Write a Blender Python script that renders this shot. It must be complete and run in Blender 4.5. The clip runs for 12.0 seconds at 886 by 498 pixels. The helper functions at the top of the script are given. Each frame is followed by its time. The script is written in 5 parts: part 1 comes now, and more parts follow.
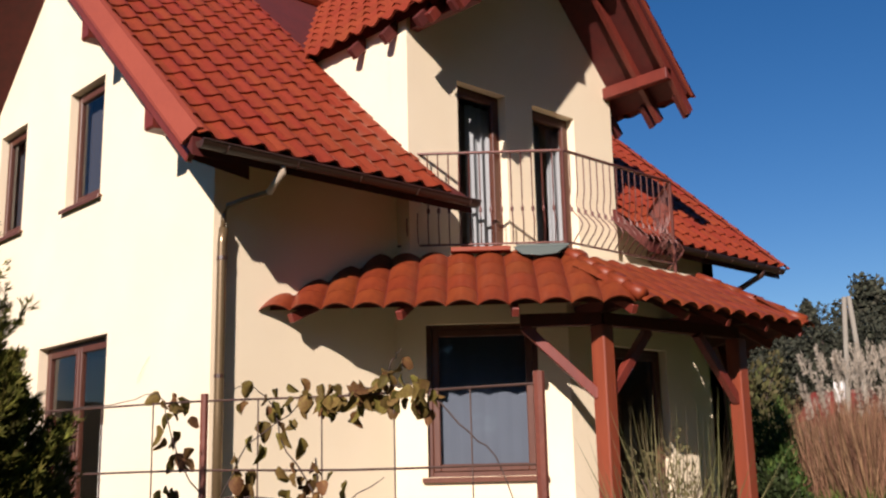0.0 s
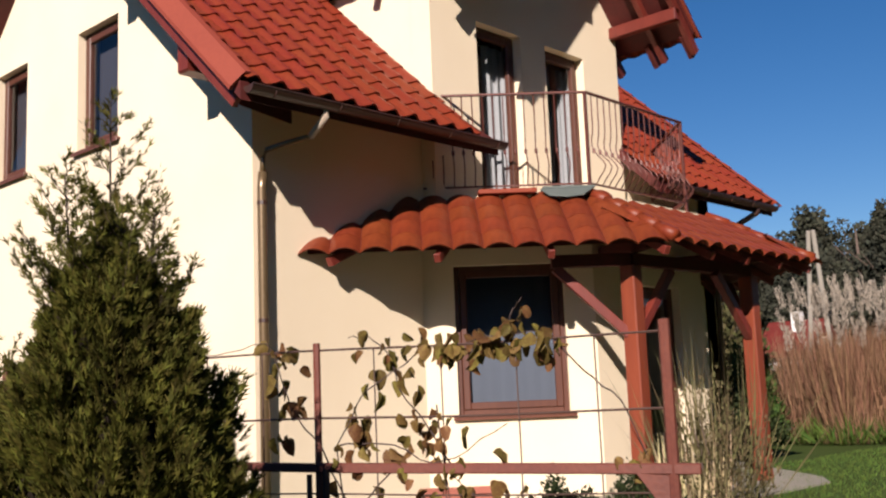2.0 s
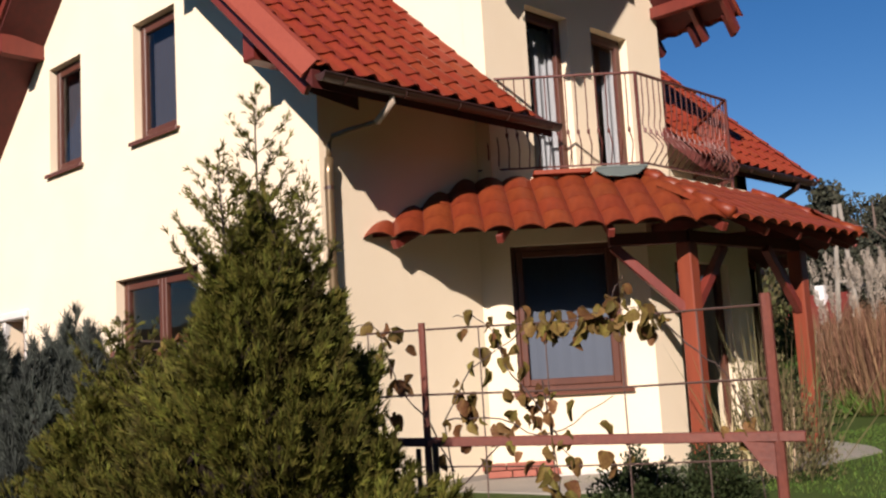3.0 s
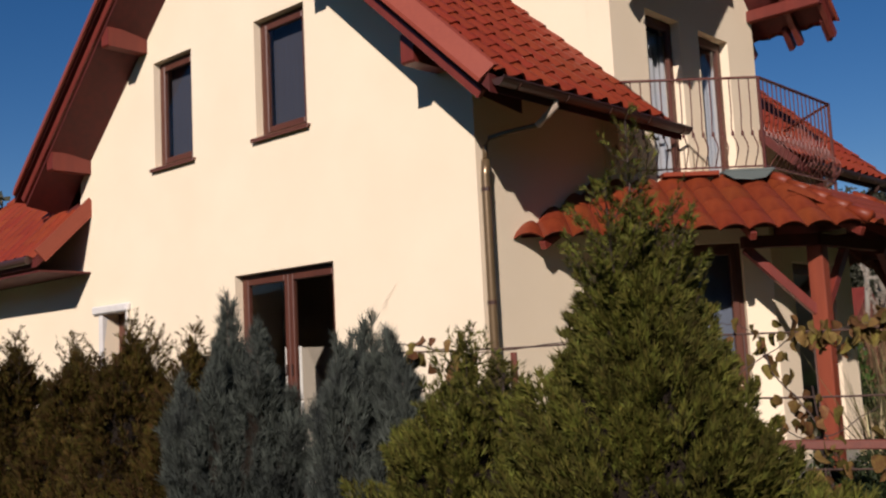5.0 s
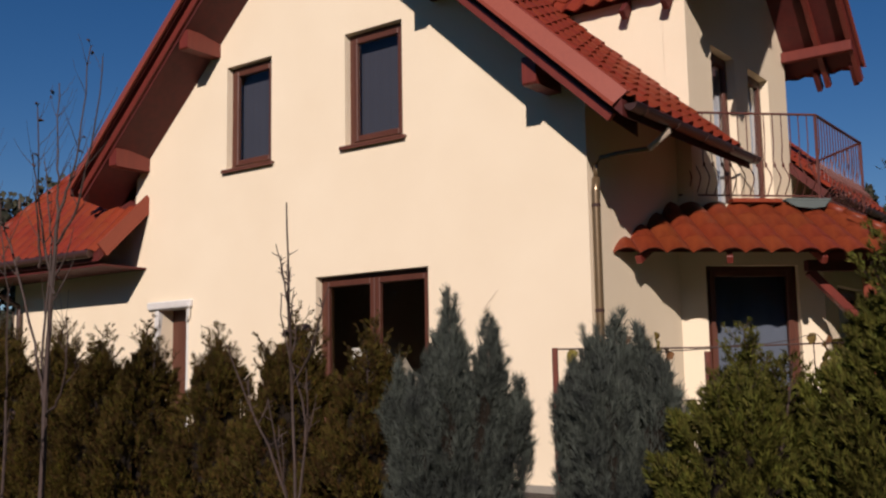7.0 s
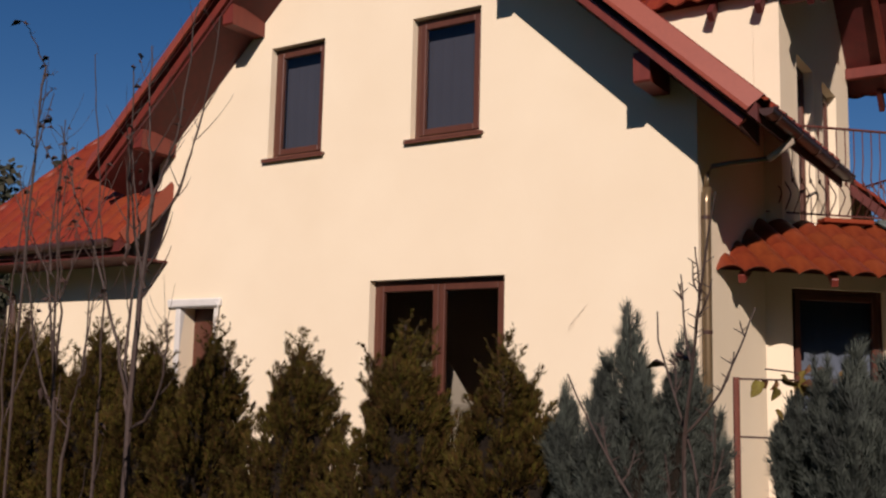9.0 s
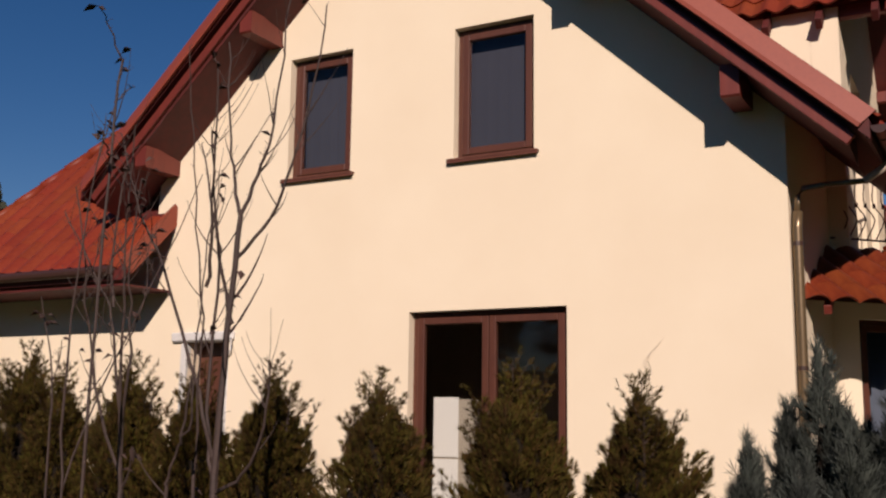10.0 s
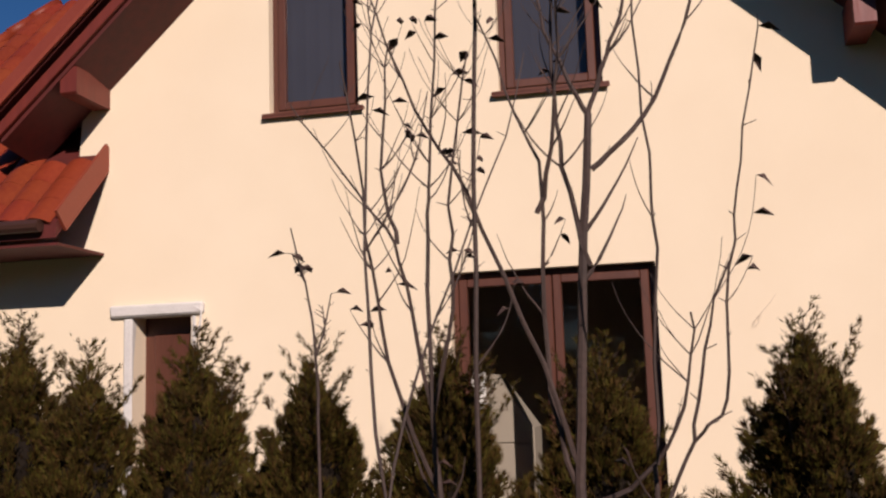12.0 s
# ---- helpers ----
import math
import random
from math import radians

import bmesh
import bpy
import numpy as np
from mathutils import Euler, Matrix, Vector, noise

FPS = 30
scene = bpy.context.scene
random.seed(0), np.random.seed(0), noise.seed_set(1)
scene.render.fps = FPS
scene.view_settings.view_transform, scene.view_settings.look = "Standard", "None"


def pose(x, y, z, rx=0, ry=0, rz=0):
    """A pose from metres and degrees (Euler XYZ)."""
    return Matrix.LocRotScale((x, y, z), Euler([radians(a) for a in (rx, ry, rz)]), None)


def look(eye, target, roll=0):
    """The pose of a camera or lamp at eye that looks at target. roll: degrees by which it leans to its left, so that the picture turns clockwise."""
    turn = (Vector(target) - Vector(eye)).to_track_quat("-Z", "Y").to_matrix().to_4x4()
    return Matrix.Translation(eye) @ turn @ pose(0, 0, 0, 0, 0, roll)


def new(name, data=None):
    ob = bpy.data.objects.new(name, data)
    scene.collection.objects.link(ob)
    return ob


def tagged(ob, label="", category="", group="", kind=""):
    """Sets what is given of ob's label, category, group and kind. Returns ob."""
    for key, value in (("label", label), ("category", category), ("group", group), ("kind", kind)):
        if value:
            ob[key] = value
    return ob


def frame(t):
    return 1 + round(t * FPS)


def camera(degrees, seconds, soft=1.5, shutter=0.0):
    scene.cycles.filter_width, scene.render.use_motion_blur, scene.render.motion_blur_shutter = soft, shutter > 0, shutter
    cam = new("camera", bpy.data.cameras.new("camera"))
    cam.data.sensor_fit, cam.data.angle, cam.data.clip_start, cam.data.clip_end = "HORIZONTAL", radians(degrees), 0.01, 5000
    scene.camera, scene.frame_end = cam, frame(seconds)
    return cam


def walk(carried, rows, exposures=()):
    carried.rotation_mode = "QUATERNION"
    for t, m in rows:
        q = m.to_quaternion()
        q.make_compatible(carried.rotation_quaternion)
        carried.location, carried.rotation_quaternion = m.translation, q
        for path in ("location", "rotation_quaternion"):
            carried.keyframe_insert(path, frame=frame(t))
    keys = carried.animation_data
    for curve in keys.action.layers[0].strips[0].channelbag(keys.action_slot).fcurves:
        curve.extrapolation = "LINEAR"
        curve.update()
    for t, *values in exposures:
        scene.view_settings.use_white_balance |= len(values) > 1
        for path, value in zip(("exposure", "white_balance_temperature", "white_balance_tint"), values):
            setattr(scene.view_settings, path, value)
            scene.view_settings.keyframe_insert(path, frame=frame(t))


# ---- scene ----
from mathutils import geometry

# ---- camera ----
cam = camera(46.4, 12.0, soft=2.3)
PATH = [
    (0, (8.349, -4.962, 0.83), (6.931, -3.614, 1.249), -1.3),
    (0.5, (8.19, -5.241, 0.845), (6.815, -3.841, 1.234), -1.5),
    (1, (8.031, -5.428, 0.881), (6.684, -3.992, 1.234), -1.7),
    (1.5, (7.844, -5.522, 0.925), (6.504, -4.072, 1.243), -1.9),
    (2, (7.75, -5.724, 0.936), (6.399, -4.278, 1.224), -2.3),
    (2.5, (7.721, -5.952, 0.912), (6.351, -4.521, 1.183), -3.0),
    (3, (7.51, -6.249, 0.937), (6.142, -4.811, 1.189), -3.3),
    (5, (6.346, -7.6, 1.132), (5.017, -6.122, 1.358), -2.9),
    (5.5, (6.075, -8.009, 1.144), (4.767, -6.516, 1.386), -2.7),
    (6, (5.829, -8.538, 1.12), (4.556, -7.017, 1.379), -2.2),
    (6.5, (5.514, -9.029, 1.076), (4.287, -7.474, 1.348), -1.5),
    (7, (5.139, -9.45, 1.02), (3.954, -7.859, 1.274), -1.0),
    (7.2, (4.975, -9.536, 1.018), (3.803, -7.934, 1.263), -0.9),
    (8.8, (3.527, -9.537, 1.127), (2.43, -7.883, 1.378), 1.5),
    (9, (3.29, -9.528, 1.136), (2.209, -7.867, 1.403), 1.3),
    (9.5, (2.553, -9.493, 1.19), (1.527, -7.803, 1.495), 0.8),
    (10, (1.699, -9.371, 1.242), (0.74, -7.646, 1.566), 0.8),
    (10.5, (0.781, -9.215, 1.264), (-0.074, -7.437, 1.592), -0.0),
    (11, (-0.167, -9.067, 1.263), (-0.888, -7.23, 1.589), -0.9),
    (11.5, (-1.082, -8.986, 1.255), (-1.651, -7.092, 1.557), -1.2),
    (12, (-1.978, -8.92, 1.254), (-2.408, -6.987, 1.539), -1.9),
]
walk(cam, [(t, look(eye, target, roll)) for t, eye, target, roll in PATH],
     [(0.0, 0.7, 6400, 18), (1.5, 0.7, 6400, 18), (2.5, 0.72, 6400, 18), (3.2, 0.62, 6400, 19), (4.8, 0.18, 6280, 19), (7.0, -0.06, 6350, 20), (9.0, -0.06, 6560, 22), (11.0, -0.05, 6620, 24), (12.0, -0.03, 6560, 25)])

# ---- light ----
SUN_DIR = Vector((0.55, -1.0, 0.60)).normalized()
world = bpy.data.worlds.new("sky")
scene.world = world
world.use_nodes = True
wt = world.node_tree
sky = wt.nodes.new("ShaderNodeTexSky")
sky.sky_type = "NISHITA"
sky.sun_disc = False
sky.sun_elevation = math.asin(SUN_DIR.z)
sky.sun_rotation = math.atan2(SUN_DIR.x, SUN_DIR.y)
sky.altitude = 800
sky.air_density = 1.0
sky.dust_density = 0.0
sky.ozone_density = 2.5
deep = wt.nodes.new("ShaderNodeHueSaturation")
deep.inputs["Saturation"].default_value = 1.34
deep.inputs["Hue"].default_value = 0.504
wt.links.new(sky.outputs[0], deep.inputs["Color"])
wt.links.new(deep.outputs[0], wt.nodes["Background"].inputs[0])
wt.nodes["Background"].inputs[1].default_value = 0.05
sun = new("sun", bpy.data.lights.new("sun", "SUN"))
sun.data.energy = 5.0
sun.data.angle = radians(0.53)
sun.data.color = (1.0, 0.905, 0.78)
sun.matrix_world = look(SUN_DIR * 60, (0, 0, 0))


# ---- materials ----
def material(name, colour, rough=0.6, dark=None, scale=8.0, detail=60.0, bump=0.2, metal=0.0, spec=0.5,
             amount=0.5, random_by="", spread=0.0, stretch=(1, 1, 1), hue=0.0, streak=None, translucent=0.0):
    m = bpy.data.materials.new(name)
    m.use_nodes = True
    nt = m.node_tree
    b = nt.nodes["Principled BSDF"]
    b.inputs["Roughness"].default_value = rough
    b.inputs["Metallic"].default_value = metal
    b.inputs["Specular IOR Level"].default_value = spec
    tc = nt.nodes.new("ShaderNodeTexCoord")
    mp = nt.nodes.new("ShaderNodeMapping")
    mp.inputs["Scale"].default_value = stretch
    nt.links.new(tc.outputs["Object"], mp.inputs[0])
    big = nt.nodes.new("ShaderNodeTexNoise")
    big.inputs["Scale"].default_value = scale * 0.1
    big.inputs["Detail"].default_value = 6
    fine = nt.nodes.new("ShaderNodeTexNoise")
    fine.inputs["Scale"].default_value = detail
    fine.inputs["Detail"].default_value = 4
    nt.links.new(mp.outputs[0], big.inputs[0])
    nt.links.new(mp.outputs[0], fine.inputs[0])
    add = nt.nodes.new("ShaderNodeMath")
    add.operation = "MULTIPLY_ADD"
    nt.links.new(fine.outputs[0], add.inputs[0])
    add.inputs[1].default_value = 0.5
    half = nt.nodes.new("ShaderNodeMath")
    half.operation = "MULTIPLY"
    half.inputs[1].default_value = 0.5
    nt.links.new(big.outputs[0], half.inputs[0])
    nt.links.new(half.outputs[0], add.inputs[2])
    ramp = nt.nodes.new("ShaderNodeValToRGB")
    ramp.color_ramp.elements[0].position = 0.5 - 0.22
    ramp.color_ramp.elements[1].position = 0.5 + 0.22
    d = dark or tuple(c * (1 - amount * 0.5) for c in colour)
    ramp.color_ramp.elements[0].color = (*d, 1)
    ramp.color_ramp.elements[1].color = (*colour, 1)
    nt.links.new(add.outputs[0], ramp.inputs[0])
    last = ramp.outputs[0]
    if random_by:
        if random_by == "island":
            src = nt.nodes.new("ShaderNodeNewGeometry").outputs["Random Per Island"]
        else:
            src = nt.nodes.new("ShaderNodeObjectInfo").outputs["Random"]
        hs = nt.nodes.new("ShaderNodeHueSaturation")
        r1 = nt.nodes.new("ShaderNodeMapRange")
        r1.inputs["To Min"].default_value = 1 - spread
        r1.inputs["To Max"].default_value = 1 + spread
        nt.links.new(src, r1.inputs["Value"])
        nt.links.new(r1.outputs[0], hs.inputs["Value"])
        if hue:
            wn = nt.nodes.new("ShaderNodeTexWhiteNoise")
            wn.noise_dimensions = "1D"
            nt.links.new(src, wn.inputs["W"])
            r2 = nt.nodes.new("ShaderNodeMapRange")
            r2.inputs["To Min"].default_value = 0.5 - hue
            r2.inputs["To Max"].default_value = 0.5 + hue
            nt.links.new(wn.outputs["Value"], r2.inputs["Value"])
            nt.links.new(r2.outputs[0], hs.inputs["Hue"])
        nt.links.new(last, hs.inputs["Color"])
        last = hs.outputs[0]
    nt.links.new(last, b.inputs["Base Color"])
    if bump:
        bp = nt.nodes.new("ShaderNodeBump")
        bp.inputs["Strength"].default_value = bump
        bp.inputs["Distance"].default_value = 0.01
        nt.links.new(fine.outputs[0], bp.inputs["Height"])
        nt.links.new(bp.outputs[0], b.inputs["Normal"])
    if translucent:
        tr = nt.nodes.new("ShaderNodeBsdfTranslucent")
        nt.links.new(last, tr.inputs[0])
        mx = nt.nodes.new("ShaderNodeMixShader")
        mx.inputs[0].default_value = translucent
        nt.links.new(b.outputs[0], mx.inputs[1])
        nt.links.new(tr.outputs[0], mx.inputs[2])
        nt.links.new(mx.outputs[0], nt.nodes["Material Output"].inputs[0])
    return m


def glass_material():
    m = bpy.data.materials.new("clear window glass")
    m.use_nodes = True
    nt = m.node_tree
    nt.nodes.remove(nt.nodes["Principled BSDF"])
    clear = nt.nodes.new("ShaderNodeBsdfTransparent")
    clear.inputs[0].default_value = (0.78, 0.8, 0.8, 1)
    gloss = nt.nodes.new("ShaderNodeBsdfGlossy")
    gloss.inputs["Roughness"].default_value = 0.015
    gloss.inputs["Color"].default_value = (0.9, 0.93, 0.95, 1)
    fr = nt.nodes.new("ShaderNodeFresnel")
    fr.inputs["IOR"].default_value = 1.52
    noise_tex = nt.nodes.new("ShaderNodeTexNoise")
    noise_tex.inputs["Scale"].default_value = 1.6
    bp = nt.nodes.new("ShaderNodeBump")
    bp.inputs["Strength"].default_value = 0.05
    bp.inputs["Distance"].default_value = 0.05
    nt.links.new(noise_tex.outputs[0], bp.inputs["Height"])
    nt.links.new(bp.outputs[0], gloss.inputs["Normal"])
    mx = nt.nodes.new("ShaderNodeMixShader")
    nt.links.new(fr.outputs[0], mx.inputs[0])
    nt.links.new(clear.outputs[0], mx.inputs[1])
    nt.links.new(gloss.outputs[0], mx.inputs[2])
    nt.links.new(mx.outputs[0], nt.nodes["Material Output"].inputs[0])
    return m


PLASTER = material("cream plaster", (0.80, 0.69, 0.515), 0.9, dark=(0.72, 0.60, 0.432), scale=9, detail=170, bump=0.25, spec=0.2)
TILE = material("glazed red roof tile", (0.225, 0.041, 0.014), 0.5, dark=(0.155, 0.020, 0.009), scale=14, detail=22, bump=0.08, spec=0.24,
                random_by="object", spread=0.08, hue=0.004)
TILE_FIELD = material("weathered red roof tile", (0.225, 0.041, 0.014), 0.5, dark=(0.155, 0.020, 0.009), scale=14, detail=22, bump=0.08, spec=0.24,
                      random_by="island", spread=0.08, hue=0.004)
GLAZE = material("glazed dark red porch tile", (0.20, 0.04, 0.012), 0.46, dark=(0.12, 0.02, 0.008), scale=40, detail=16, bump=0.12, spec=0.26,
                 random_by="object", spread=0.06, hue=0.004)
BARGE = material("red coated verge sheet", (0.255, 0.05, 0.024), 0.5, dark=(0.2, 0.036, 0.018), scale=20, detail=30, bump=0.05)
WOOD = material("red-stained timber", (0.17, 0.026, 0.015), 0.5, dark=(0.10, 0.015, 0.01), scale=30, detail=18, bump=0.25, stretch=(1, 1, 0.15))
POST = material("red-brown varnished post", (0.225, 0.046, 0.018), 0.5, dark=(0.15, 0.028, 0.012), scale=30, detail=18, bump=0.25, stretch=(1, 1, 0.12))
# dark board colour, also put on beams and rafter tails as their shade
SOFFIT = material("dark red soffit boards and shade-toned timber", (0.1, 0.009, 0.006), 0.7, dark=(0.05, 0.006, 0.004), scale=20, detail=12, bump=0.2)
FRAME = material("brown window frame", (0.105, 0.035, 0.019), 0.45, dark=(0.065, 0.02, 0.012), scale=40, detail=25, bump=0.12, stretch=(1, 1, 0.2))
SILL = material("dark brown sill", (0.14, 0.05, 0.03), 0.35, scale=30, detail=40, bump=0.05)
GUTTER = material("brown gutter metal", (0.055, 0.024, 0.017), 0.35, scale=20, detail=40, bump=0.04, spec=0.6)
ELBOW = material("pale gutter elbow", (0.55, 0.44, 0.34), 0.35, scale=30, detail=40, bump=0.04)
PIPE = material("olive brown downpipe", (0.24, 0.165, 0.09), 0.3, dark=(0.17, 0.115, 0.06), scale=20, detail=40, bump=0.03, metal=0.55, spec=0.7)
IRON = material("red-brown railing iron", (0.14, 0.04, 0.028), 0.45, dark=(0.08, 0.025, 0.02), scale=40, detail=60, bump=0.15, metal=0.2)
FENCE = material("faded red painted pipe", (0.16, 0.042, 0.024), 0.6, dark=(0.09, 0.022, 0.014), scale=40, detail=40, bump=0.2)
WIRE = material("rusty wire", (0.07, 0.035, 0.025), 0.6, scale=40, detail=80, bump=0.2)
LEAD = material("grey-green roofing felt", (0.10, 0.12, 0.11), 0.7, scale=20, detail=60, bump=0.3)
CONCRETE = material("pale terrace concrete", (0.30, 0.27, 0.225), 0.9, dark=(0.2, 0.18, 0.15), scale=12, detail=90, bump=0.4)
BRICK = material("red plinth brick", (0.36, 0.12, 0.08), 0.85, dark=(0.26, 0.08, 0.055), scale=40, detail=60, bump=0.4, random_by="object", spread=0.2)
FOAM = material("white unpainted render", (0.66, 0.64, 0.60), 0.9, dark=(0.5, 0.48, 0.45), scale=30, detail=50, bump=0.6)
CURTAIN = material("white net curtain", (0.6, 0.61, 0.64), 0.9, scale=20, detail=80, bump=0.1, amount=0.15, translucent=0.35)
# blue-grey tint stands in for the sky mirrored in the bay window
VOILE = material("net curtain tinted as reflected sky", (0.17, 0.195, 0.25), 0.9, scale=20, detail=80, bump=0.1, amount=0.4, translucent=0.3)
# the dimness of the room is put into this net's colour
DIMNET = material("net curtain in room-shade colour", (0.045, 0.045, 0.06), 0.9, scale=20, detail=80, bump=0.1, amount=0.5)
OLIVE = material("olive bush leaf", (0.10, 0.092, 0.036), 0.7, dark=(0.05, 0.047, 0.02), scale=12, detail=6, bump=0, random_by="island", spread=0.45, hue=0.04, translucent=0.2, spec=0.12)
INSIDE = material("dim inner wall", (0.42, 0.36, 0.28), 0.9, scale=8, detail=60, bump=0.1)
WHITE = material("white lacquer", (0.75, 0.73, 0.68), 0.5, scale=20, detail=60, bump=0.03, amount=0.1)
FLOORWOOD = material("brown floor boards", (0.2, 0.12, 0.07), 0.5, scale=20, detail=20, bump=0.1)
LAWN = material("autumn lawn", (0.055, 0.082, 0.016), 0.95, dark=(0.03, 0.048, 0.01), scale=9, detail=14, bump=0.8, spec=0.12)
BLADES = material("grass blades", (0.085, 0.14, 0.025), 0.7, dark=(0.045, 0.08, 0.015), scale=9, detail=10, bump=0, random_by="island", spread=0.4, hue=0.03, spec=0.12)
SOIL = material("dark mulched soil", (0.05, 0.033, 0.022), 0.95, dark=(0.022, 0.015, 0.011), scale=30, detail=40, bump=0.9)
BARK = material("grey bark", (0.17, 0.12, 0.09), 0.85, dark=(0.08, 0.055, 0.045), scale=60, detail=60, bump=0.6, stretch=(1, 1, 0.3))
TWIG = material("brown twig bark", (0.065, 0.038, 0.03), 0.75, dark=(0.026, 0.016, 0.013), scale=60, detail=40, bump=0.3)
THUJA = material("green thuja spray", (0.125, 0.128, 0.02), 0.7, dark=(0.026, 0.018, 0.007), scale=30, detail=13, bump=0, random_by="island", spread=0.6, hue=0.03, translucent=0.2, spec=0.12)
HEDGE = material("bronzed thuja spray", (0.085, 0.062, 0.010), 0.75, dark=(0.02, 0.009, 0.005), scale=20, detail=11, bump=0, random_by="island", spread=0.42, hue=0.045, translucent=0.15, spec=0.12)
BLUE = material("blue-grey juniper needle", (0.088, 0.102, 0.082), 0.75, dark=(0.015, 0.016, 0.017), scale=22, detail=6, bump=0, random_by="island", spread=0.5, hue=0.03, translucent=0.15, spec=0.12)
# near-black: the shade deep in a crown is put into this colour
CORE = material("crown core in shade colour", (0.014, 0.010, 0.007), 0.95, scale=20, detail=30, bump=0.8, spec=0.12)
BOX = material("dark box leaf", (0.026, 0.036, 0.013), 0.6, scale=20, detail=6, bump=0, random_by="island", spread=0.45, hue=0.02, spec=0.12)
VINE = material("yellow-brown vine leaf", (0.21, 0.15, 0.042), 0.6, dark=(0.085, 0.036, 0.018), scale=60, detail=9, bump=0.2, random_by="object", spread=0.4, hue=0.04, translucent=0.3, spec=0.12)
DEADLEAF = material("dry brown leaf", (0.05, 0.025, 0.018), 0.7, scale=60, detail=30, bump=0.2, random_by="object", spread=0.3)
REED = material("dry pampas blades", (0.32, 0.19, 0.115), 0.8, dark=(0.17, 0.085, 0.05), scale=12, detail=6, bump=0, random_by="island", spread=0.6, hue=0.02, translucent=0.2, spec=0.12)
PLUME = material("pale pampas plume", (0.44, 0.38, 0.31), 0.9, scale=12, detail=6, bump=0, random_by="island", spread=0.25, translucent=0.3, spec=0.12)
STRAW = material("pale dry stalk", (0.62, 0.50, 0.30), 0.8, scale=12, detail=6, bump=0, random_by="island", spread=0.35, hue=0.03, translucent=0.2, spec=0.12)
SHRUB = material("olive shrub leaf", (0.17, 0.145, 0.07), 0.7, dark=(0.08, 0.068, 0.03), scale=12, detail=6, bump=0, random_by="island", spread=0.45, hue=0.04, translucent=0.2, spec=0.12)
FARWOOD = material("far wood foliage", (0.058, 0.056, 0.034), 0.9, dark=(0.026, 0.03, 0.024), scale=2, detail=1.5, bump=0, random_by="island", spread=0.35, hue=0.04, spec=0.12)
NEARBUSH = material("green bush leaf", (0.06, 0.10, 0.022), 0.7, dark=(0.03, 0.052, 0.014), scale=12, detail=4, bump=0, random_by="island", spread=0.4, hue=0.03, spec=0.12)
FARWALL = material("far white wall", (0.75, 0.73, 0.7), 0.9, scale=6, detail=20, bump=0.1)
GLASS = glass_material()


# ---- building helpers ----
def to_object(name, bm, mat, parent=None, label="", smooth=False):
    me = bpy.data.meshes.new(name)
    bmesh.ops.recalc_face_normals(bm, faces=bm.faces)
    bm.to_mesh(me)
    bm.free()
    me.materials.append(mat)
    if smooth:
        me.polygons.foreach_set("use_smooth", [True] * len(me.polygons))
    ob = new(name, me)
    ob.parent = parent
    if label:
        ob["label"] = label
    return ob


def part(name, bm, mat, parent, label="", smooth=False):
    return to_object(name, bm, mat, parent, label, smooth)


def thing(name, label, category, group="", kind="", at=(0, 0, 0)):
    ob = new(name)
    ob.location = at
    ob.empty_display_size = 0.2
    return tagged(ob, label, category, group, kind)


def add_box(bm, lo, hi, m=None, bevel=0.0):
    lo, hi = Vector(lo), Vector(hi)
    r = bmesh.ops.create_cube(bm, size=1.0)
    vs = r["verts"]
    for v in vs:
        v.co = Vector(((lo[i] + hi[i]) / 2 + v.co[i] * (hi[i] - lo[i]) for i in range(3)))
    if bevel:
        es = list({e for v in vs for e in v.link_edges})
        out = bmesh.ops.bevel(bm, geom=es, offset=bevel, segments=1, affect="EDGES", profile=0.5)
        vs = list({v for f in out["faces"] for v in f.verts} | {v for v in vs if v.is_valid})
    if m is not None:
        for v in vs:
            v.co = m @ v.co
    return vs


def add_beam(bm, a, b, w, h, up=(0, 0, 1), bevel=0.006):
    a, b = Vector(a), Vector(b)
    d = b - a
    n = d.normalized()
    side = n.cross(Vector(up)).normalized()
    top = side.cross(n)
    m = Matrix((side, n, top)).transposed().to_4x4()
    m.translation = a
    add_box(bm, (-w / 2, 0, -h / 2), (w / 2, d.length, h / 2), m, bevel)


def add_tube(bm, pts, radii, n=6, cap=True):
    pts = [Vector(p) for p in pts]
    if not isinstance(radii, (list, tuple)):
        radii = [radii] * len(pts)
    rings = []
    ref = Vector((0.31, 0.17, 0.93)).normalized()
    for i, p in enumerate(pts):
        d = (pts[min(i + 1, len(pts) - 1)] - pts[max(i - 1, 0)]).normalized()
        if abs(d.dot(ref)) > 0.97:
            ref = Vector((0.9, 0.3, 0.1)).normalized()
        s = d.cross(ref).normalized()
        t = d.cross(s)
        rings.append([bm.verts.new(p + (s * math.cos(2 * math.pi * k / n) + t * math.sin(2 * math.pi * k / n)) * radii[i]) for k in range(n)])
    for r0, r1 in zip(rings, rings[1:]):
        for k in range(n):
            bm.faces.new((r0[k], r0[(k + 1) % n], r1[(k + 1) % n], r1[k]))
    if cap:
        bm.faces.new(rings[0][::-1])
        bm.faces.new(rings[-1])


def add_prism(bm, poly, direction):
    """A flat outline pushed along direction."""
    a = [bm.verts.new(p) for p in poly]
    b = [bm.verts.new(Vector(p) + Vector(direction)) for p in poly]
    bm.faces.new(a)
    bm.faces.new(b[::-1])
    for i in range(len(a)):
        j = (i + 1) % len(a)
        bm.faces.new((a[i], b[i], b[j], a[j]))


